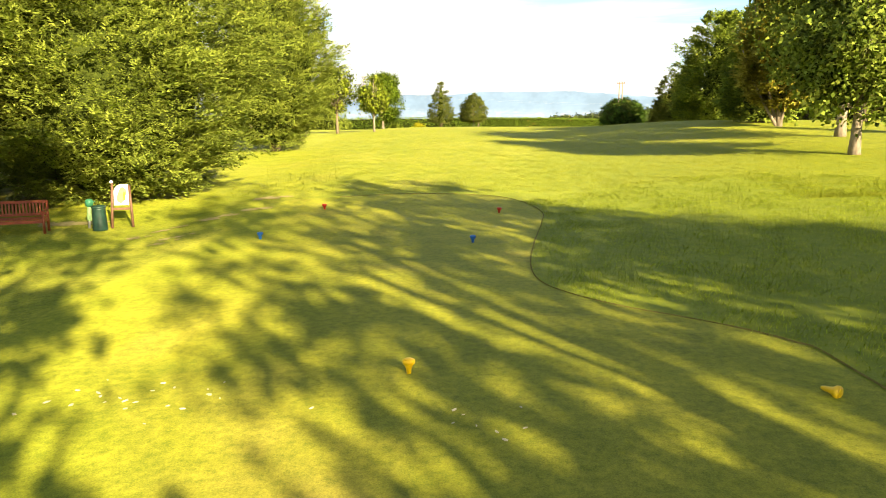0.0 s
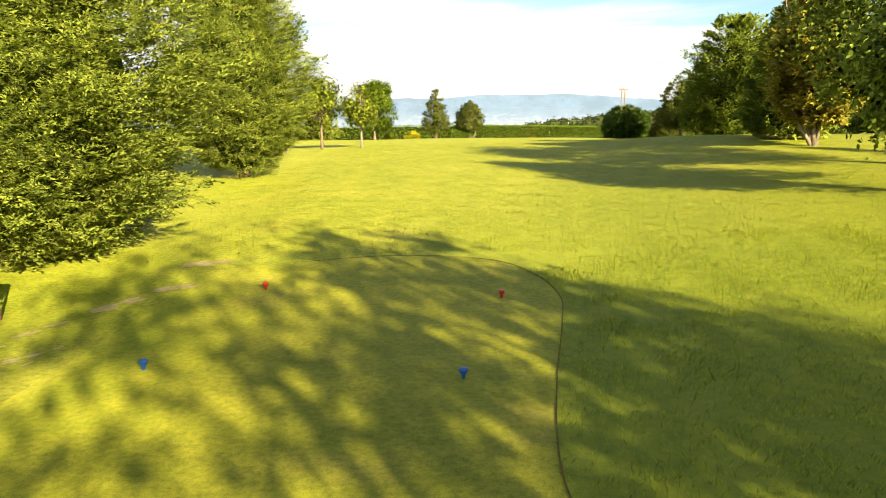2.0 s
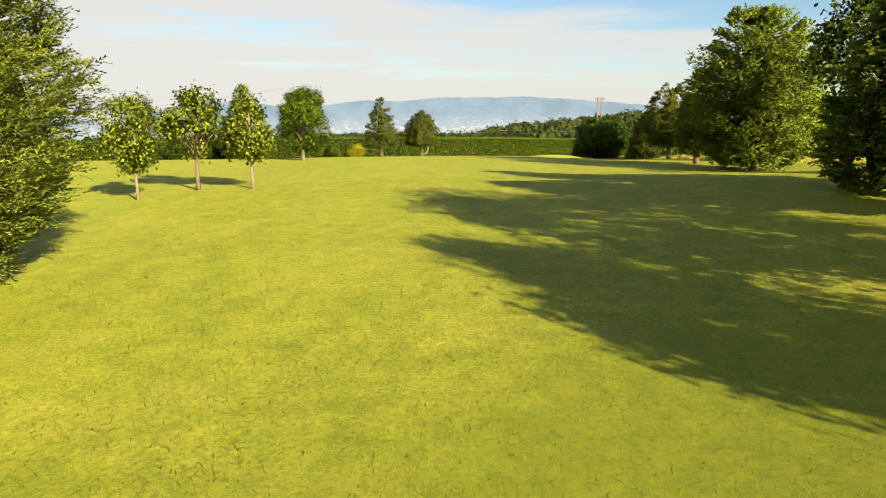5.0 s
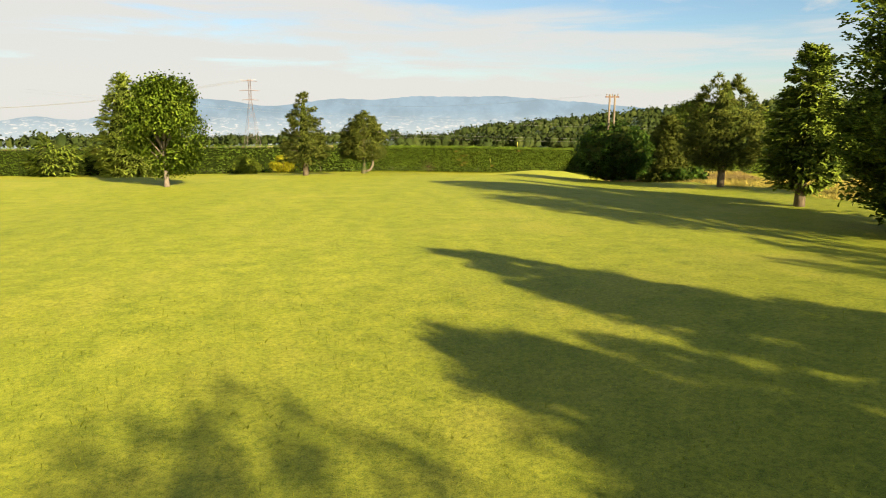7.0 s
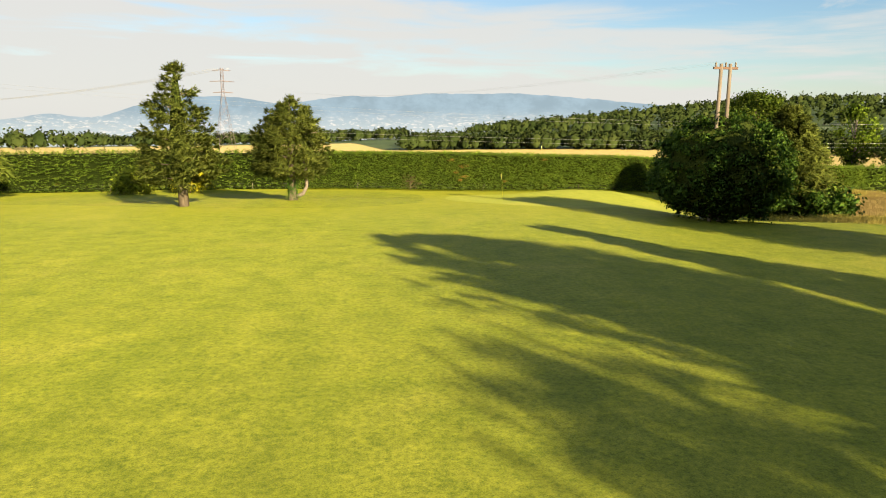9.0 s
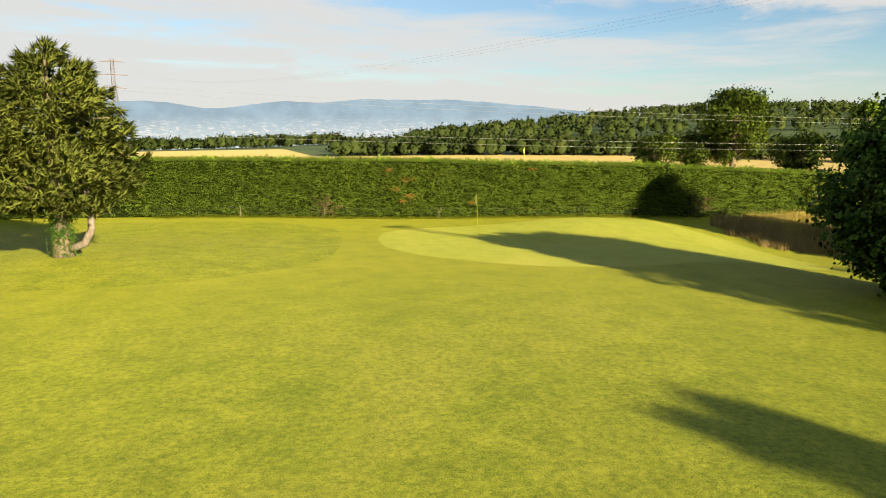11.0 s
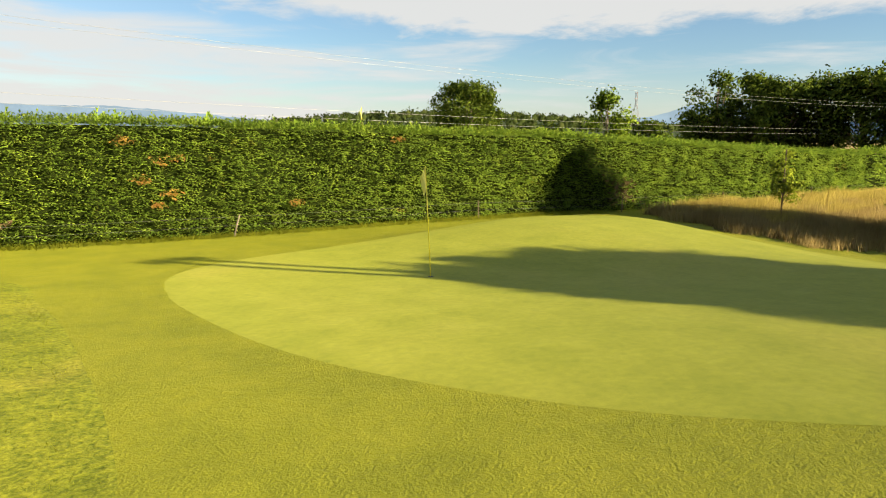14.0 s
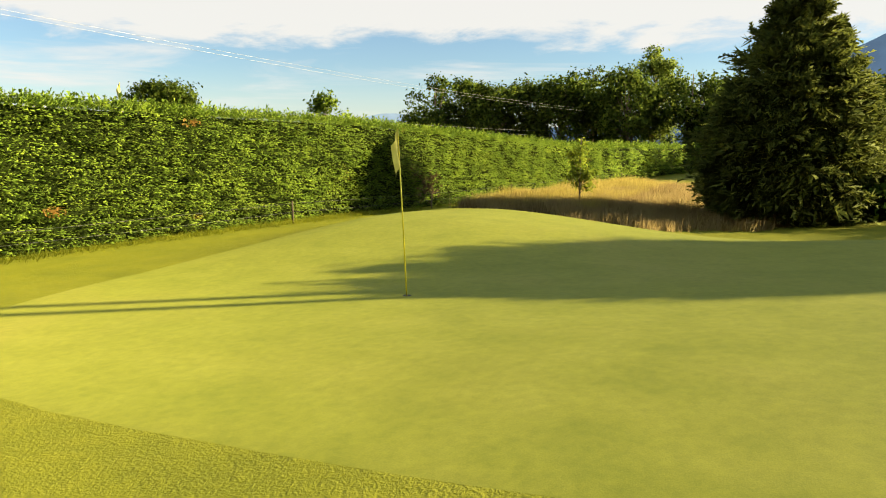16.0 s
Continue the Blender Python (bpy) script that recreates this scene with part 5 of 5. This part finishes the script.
def woodland(name, spots, h0, h1, per, size, seed, label, material):
    """Many crowns that nobody could count, as one body of leaves."""
    q = np.random.default_rng(seed)
    pos, sz, nn, body = [], [], [], []
    for x, y in spots:
        h = q.uniform(h0, h1)
        r = h * q.uniform(0.34, 0.5)
        u = q.normal(size=(per, 3))
        u /= np.linalg.norm(u, axis=1, keepdims=True)
        u *= q.uniform(0.55, 1.0, (per, 1))
        lump = 1 + 0.25 * np.sin(u[:, :1] * 5 + x) * np.cos(u[:, 2:] * 4 + y)
        c = u * lump * np.array([r, r, h * 0.46]) + np.array([x, y, lz(x, y) + h * 0.54])
        pos.append(c)
        body.append((x, y, h))
        nn.append(u * 0.55 + np.array([0, -0.3, 0.6]) + q.normal(size=u.shape) * 0.25)
        sz.append(q.uniform(0.7, 1.3, per) * size)
    pos, sz = np.vstack(pos), np.concatenate(sz)
    d = q.normal(size=pos.shape) + np.array([0, -0.4, 0.3])
    v, f, nn = scatter(LOWCLUMPS, pos, basis(d, q), sz, q, np.vstack(nn))
    iv, jf = ico()
    inner = [(iv * np.array([hh * 0.32, hh * 0.32, hh * 0.40]) * (0.9 + 0.2 * q.uniform(size=(len(iv), 1))) + np.array([x, y, lz(x, y) + hh * 0.5]), iv) for x, y, hh in body]
    f = np.vstack([f] + [jf + len(v) + k * len(iv) for k in range(len(body))])
    v = np.vstack([v] + [a for a, b in inner])
    nn = np.vstack([nn] + [b * 0.5 + np.array([0, -0.2, 0.4]) for a, b in inner])
    return tagged(new(name, mesh_np(name, v, f, material, normals=nn)), label, "woodland", kind="stuff")


q = np.random.default_rng(91)
belt = [bearing(q.uniform(0.5, 30.0), q.uniform(262, 275) if i < 150 else q.uniform(275, 360)) for i in range(330)]
belt += [bearing(q.uniform(30.0, 58.0), q.uniform(240, 340)) for i in range(200)]
woodland("woodland", belt, 4.5, 7.8, 28, 1.3, 92, "dense green wood at the far edge of the fields", M_WOOD)
left_belt = [bearing(q.uniform(-26, 1.0), q.uniform(520, 720)) for i in range(280)]
left_belt += [bearing(q.uniform(-60, -24), q.uniform(380, 520)) for i in range(90)]
woodland("woodland", left_belt, 6.0, 11.0, 22, 2.0, 93, "low dark tree belt beyond the fields", M_WOOD)
hill = [(120 + 21 * i + q.uniform(-10, 10), 560 + 24 * j + q.uniform(-12, 12)) for i in range(49) for j in range(24)]
woodland("woodland", hill, 8.5, 11.5, 11, 2.7, 94, "wooded hill in the distance", M_WOOD)
bushes = [bearing(a, d) for a, d in ((8.0, 118), (11.0, 122), (12.5, 119), (15.5, 125), (18.0, 121), (21, 126), (23.5, 119))]
for k, (x, y) in enumerate(bushes):
    broadleaf("field_bush", x, y, 1.9 + 0.5 * (k % 3), 1.5 + 0.3 * (k % 2), M_BROAD, "small round bush on the stubble field", "bush", 140 + k, clear=0.02, blobs=10, clumps=160, size=0.5, trunk=0.06)


# ---- power lines ----
def lattice_tower(x, y, h, w, label, name="power_pylon"):
    root = thing(name, pose(x, y, lz(x, y), 0, 0, 25), label, "pylon")

    def half(t):
        return w * (0.5 - 0.44 * min(t / 0.75, 1))

    for sx in (-1, 1):
        for sy in (-1, 1):
            bm = bmesh.new()
            add_tube(bm, [(sx * half(t), sy * half(t), h * t) for t in (0, 0.25, 0.5, 0.75, 1)], [w * 0.006] * 5, 4)
            part("leg", bm, M_TOWER, root)
    for k in range(8):
        t0, t1 = k / 8, (k + 1) / 8
        bm = bmesh.new()
        for a, b in (((-1, -1), (1, -1)), ((1, -1), (1, 1)), ((1, 1), (-1, 1)), ((-1, 1), (-1, -1))):
            add_tube(bm, [(a[0] * half(t0), a[1] * half(t0), h * t0), (b[0] * half(t1), b[1] * half(t1), h * t1)], [w * 0.0035] * 2, 4)
            add_tube(bm, [(b[0] * half(t0), b[1] * half(t0), h * t0), (a[0] * half(t1), a[1] * half(t1), h * t1)], [w * 0.0035] * 2, 4)
        part("bracing", bm, M_TOWER, root)
    for t, s in ((0.97, 0.42), (0.86, 0.55), (0.75, 0.45)):
        bm = bmesh.new()
        add_tube(bm, [(-w * s, 0, h * t), (0, 0, h * t + 0.2), (w * s, 0, h * t)], [w * 0.012, w * 0.022, w * 0.012], 4)
        part("crossarm", bm, M_TOWER, root)
    return root


lattice_tower(-32.0, 290.0, 27.0, 6.0, "reddish lattice pylon standing in the fields")
lattice_tower(405.0, 450.0, 34.0, 10.0, "distant grey lattice pylon")

root = thing("power_pole", pose(33.9, 131.3, lz(33.9, 131.3), 0, 0, 10), "twin wooden power poles with a crossarm", "power pole")
for sx in (-1, 1):
    bm = bmesh.new()
    add_tube(bm, [(sx * 0.32, 0, -0.2), (sx * 0.32, 0, 4.5), (sx * 0.30, 0, 9.2)], [0.13, 0.12, 0.10], 8)
    part("pole", bm, M_POLEWOOD, root)
part("crossarm", add_box(bmesh.new(), 0, 0, 8.95, 1.6, 0.12, 0.14, bevel=0.01), M_BROWNWOOD, root)
for sx in (-0.65, 0.0, 0.65):
    part("insulator", add_lathe(bmesh.new(), [(0.03, 9.0), (0.06, 9.08), (0.04, 9.14), (0.06, 9.2), (0.03, 9.28)], 8, (sx, 0)), M_POLEWOOD, root)


def cable(name, a, b, sag, radius, label):
    bm = bmesh.new()
    pts = []
    for k in range(29):
        t = k / 28
        p = Vector(a).lerp(Vector(b), t)
        p.z -= 4 * sag * t * (1 - t)
        pts.append(p)
    add_tube(bm, pts, [radius] * 29, 5)
    tagged(part(name, bm, M_WIRE), label, "power cable", "power cables")


for k, (dz, dy) in enumerate(((0.0, 0.0), (0.4, 1.2))):
    cable("power_cable", (-45.0, 171.0 + dy, 11.0 + dz), (165.0, 165.0 + dy, 8.0 + dz), 4.3, 0.006, "pale power cable sagging behind the hedge")
for dz, dy in ((0.0, 0.0), (0.5, 0.8)):
    cable("power_cable", (-45.0, 176.0 + dy, 6.3 + dz), (110.0, 172.0 + dy, 2.6 + dz), 1.2, 0.007, "thin low cable behind the hedge")
for k in (-0.65, 0.0, 0.65):
    cable("power_cable", (33.9 + k, 131.3, lz(33.9, 131.3) + 9.3), (-32.0 + k * 3, 290.0, 18.5), 4.0, 0.0025, "thin power cable from the twin poles to the pylon")
    cable("power_cable", (-32.0 + k * 3, 290.0, 19.0), (-260.0, 420.0 + k * 3, 14.0), 6.0, 0.03, "power cable running on from the pylon")


# ---- tall dry grass ----
def standing_grass(name, x0, x1, y0, y1, count, height, material, seed, label, inside, spread=0.28):
    q = np.random.default_rng(seed)
    x, y = q.uniform(x0, x1, count), q.uniform(y0, y1, count)
    k = inside(x, y)
    x, y = x[k], y[k]
    thin = np.array([noise.noise((float(a) * 0.5, float(b) * 0.5, seed)) for a, b in zip(x, y)])
    h = height * (0.8 + 0.5 * thin) * q.uniform(0.7, 1.2, len(x))
    a = q.uniform(0, 2 * np.pi, len(x))
    turn = np.zeros((len(x), 3, 3))
    turn[:, 0, 0], turn[:, 0, 1], turn[:, 1, 0], turn[:, 1, 1], turn[:, 2, 2] = np.cos(a), -np.sin(a), np.sin(a), np.cos(a), 1
    temps = [blades(6, spread, 0.022, s) for s in (21, 22, 23)]
    nn = np.array([0, -0.5, 0.8]) + q.normal(size=(len(x), 3)) * 0.3
    v, f, nn = scatter(temps, np.stack([x, y, lie(x, y)], 1), turn, h, q, nn)
    return tagged(new(name, mesh_np(name, v, f, material, normals=nn)), label, "grass", kind="stuff")


def meadow(x, y):
    edge = np.interp(y, [142.5, 144.3, 146.7, 149.1, 152.2, 156.6, 159.2], [47.9, 44.4, 41.8, 39.6, 39.4, 40.8, 43.3])
    return (y < hedge_front(x) - 1.2) & (x > edge + 0.35 * np.sin(y * 2.1)) & (x < 62.0) & (y > 142.0)


def under_pines(x, y):
    return (x > 41.6 + 1.0 * np.sin(y * 0.4)) & ((x - 39.3) ** 2 + (y - 117.9) ** 2 > 3)


standing_grass("tall_grass", 38, 62, 142, 158, 22000, 0.55, M_TALL, 201, "tall reddish-brown dry grass beside the green", meadow)
standing_grass("tall_grass", 42, 62, 150, 158, 12000, 0.62, M_STRAW, 202, "tall golden dry grass before the hedge", lambda x, y: (y > 152.2) & (y < hedge_front(x) - 0.5) & (x > 43.5 + 0.5 * np.sin(y * 3)))
standing_grass("tall_grass", 40, 60, 100, 140, 14000, 0.45, M_STRAW, 203, "golden uncut grass under the pines", under_pines)


# ---- grass blades on the lawns ----
def turf_blades(name, x, y, h, material, seed, label, width=0.09):
    q = np.random.default_rng(seed)
    a = q.uniform(0, 2 * np.pi, len(x))
    turn = np.zeros((len(x), 3, 3))
    turn[:, 0, 0], turn[:, 0, 1], turn[:, 1, 0], turn[:, 1, 1], turn[:, 2, 2] = np.cos(a), -np.sin(a), np.sin(a), np.cos(a), 1
    temps = [blades(6, 0.75, width, s, 2.6) for s in (31, 32, 33)]
    nn = np.array([0, 0, 1.0]) + q.normal(size=(len(x), 3)) * 0.12
    v, f, nn = scatter(temps, np.stack([x, y, lie(x, y) + 0.005], 1), turn, h, q, nn)
    return tagged(new(name, mesh_np(name, v, f, material, normals=nn)), label, "grass", kind="stuff")


q = np.random.default_rng(210)


def off_tee(x, y):
    edge = np.interp(y, [2, 7, 10.2, 11.6, 12.5, 13.4, 14.4, 15.9, 18.4, 22, 24.7, 26.5, 27.0], [5.2, 6.3, 6.4, 5.8, 4.75, 3.75, 3.3, 3.35, 3.75, 4.4, 4.3, 3.2, 1.6])
    return (x > edge + 0.05) | (y > 27.2)


x, y = q.uniform(3, 20, 34000), q.uniform(4, 32, 34000)
clump = np.array([noise.noise((float(a) * 0.9, float(b) * 0.9, 2.0)) for a, b in zip(x, y)])
k = off_tee(x, y) & (q.uniform(0, 1, len(x)) < 0.75 + clump) & ((x - 10) ** 2 / 90 + (y - 14) ** 2 / 170 < 1.15)
turf_blades("grass_blades", x[k], y[k], (0.055 + 0.02 * clump[k]) * q.uniform(0.7, 1.2, k.sum()), M_BLADE_S, 211, "shaggy green blades of the rough by the tee")
x, y = q.uniform(-8, 20, 36000), 22 + 56 * q.uniform(0, 1, 36000) ** 2.2
k = off_tee(x, y) & ((y > 27.5) | (x > 12)) & (q.uniform(0, 1, len(x)) < 1.3 - np.abs(x - 7) / 22)
turf_blades("grass_blades", x[k], y[k], 0.045 * q.uniform(0.6, 1.5, k.sum()), M_BLADE, 212, "short yellow-green blades of the fairway")
x, y = q.uniform(7, 17.2, 10000), q.uniform(136.6, 157, 10000)
k = x < np.interp(y, [136.5, 138.2, 141.0, 147, 151, 154.2, 157.8], [11, 14.5, 16.5, 17.1, 17.1, 16.7, 12.9])
turf_blades("grass_blades", x[k], y[k], 0.032 * q.uniform(0.6, 1.3, k.sum()), M_BLADE, 213, "rough grass blades beside the green's apron")

x = q.uniform(6, 40, 2600)
y = hedge_front(x) - 0.25 - np.abs(q.normal(size=len(x))) * 0.18
turf_blades("grass_blades", x, y, 0.13 * q.uniform(0.5, 1.4, len(x)), M_BLADE, 214, "bright uncut blades along the hedge foot", 0.05)

# ---- wear and litter on the tee ----
def patch(name, x, y, rx, ry, turn, material, label, seed):
    """A worn spot with a ragged rim, lying close on the turf."""
    bm = bmesh.new()
    n = 28
    mid = bm.verts.new((x, y, lz(x, y) + 0.019))
    rim = []
    for k in range(n):
        a = 2 * math.pi * k / n
        s = 1 + 0.8 * noise.fractal((math.cos(a) * 1.7, math.sin(a) * 1.7, seed), 0.8, 2.0, 4)
        u, w = rx * s * math.cos(a), ry * s * math.sin(a)
        px, py = x + u * math.cos(turn) - w * math.sin(turn), y + u * math.sin(turn) + w * math.cos(turn)
        rim.append(bm.verts.new((px, py, lz(px, py) + 0.017)))
    for k in range(n):
        bm.faces.new((mid, rim[k], rim[(k + 1) % n]))
    return tagged(part(name, bm, material), label, "bare patch", "worn patches", kind="structure")


for k, (x, y, rx, ry, tn) in enumerate(((-4.4, 26.6, 0.6, 0.22, 0.2), (-4.35, 24.2, 0.5, 0.16, 0.4), (-5.25, 23.2, 0.55, 0.2, 0.5), (-6.2, 21.8, 0.4, 0.12, 0.7), (-5.3, 19.9, 0.3, 0.1, 0.6), (-5.3, 19.1, 0.25, 0.08, 0.9), (-6.6, 20.6, 0.3, 0.09, 0.5), (-9.9, 23.4, 0.9, 0.3, 0.4))):
    for j in range(3):
        u = (j - 1) * rx * 0.75
        patch("worn_patch", x + u * math.cos(tn) + 0.1 * math.sin(j * 5 + k), y + u * math.sin(tn) + 0.16 * math.cos(j * 4 + k), rx * (0.6 - 0.1 * j), ry * (1.3 - 0.25 * j), tn, M_EARTH, "pale bare earth worn through the turf", k + 1.0 + j * 0.37)
random.seed(5)
for k in range(34):
    x, y = (random.gauss(-1.8, 0.8), random.gauss(9.35, 0.3)) if k < 26 else (random.gauss(2.0, 0.3), random.gauss(8.85, 0.25))
    s = random.uniform(0.01, 0.024)
    bm = bmesh.new()
    bmesh.ops.create_icosphere(bm, subdivisions=1, radius=s, matrix=Matrix.Translation((x, y, lz(x, y) + 0.022)) @ Matrix.Rotation(random.uniform(0, 3), 4, "Z") @ Matrix.Diagonal((1.9, 0.8, 0.45, 1)))
    for v in bm.verts:
        v.co += Vector((random.uniform(-1, 1), random.uniform(-1, 1), random.uniform(-0.4, 0.4))) * s * 0.3
    tagged(part("turf_chip", bm, M_STONE), "pale dry chip lying on the tee lawn", "turf chip", "chips on the tee")
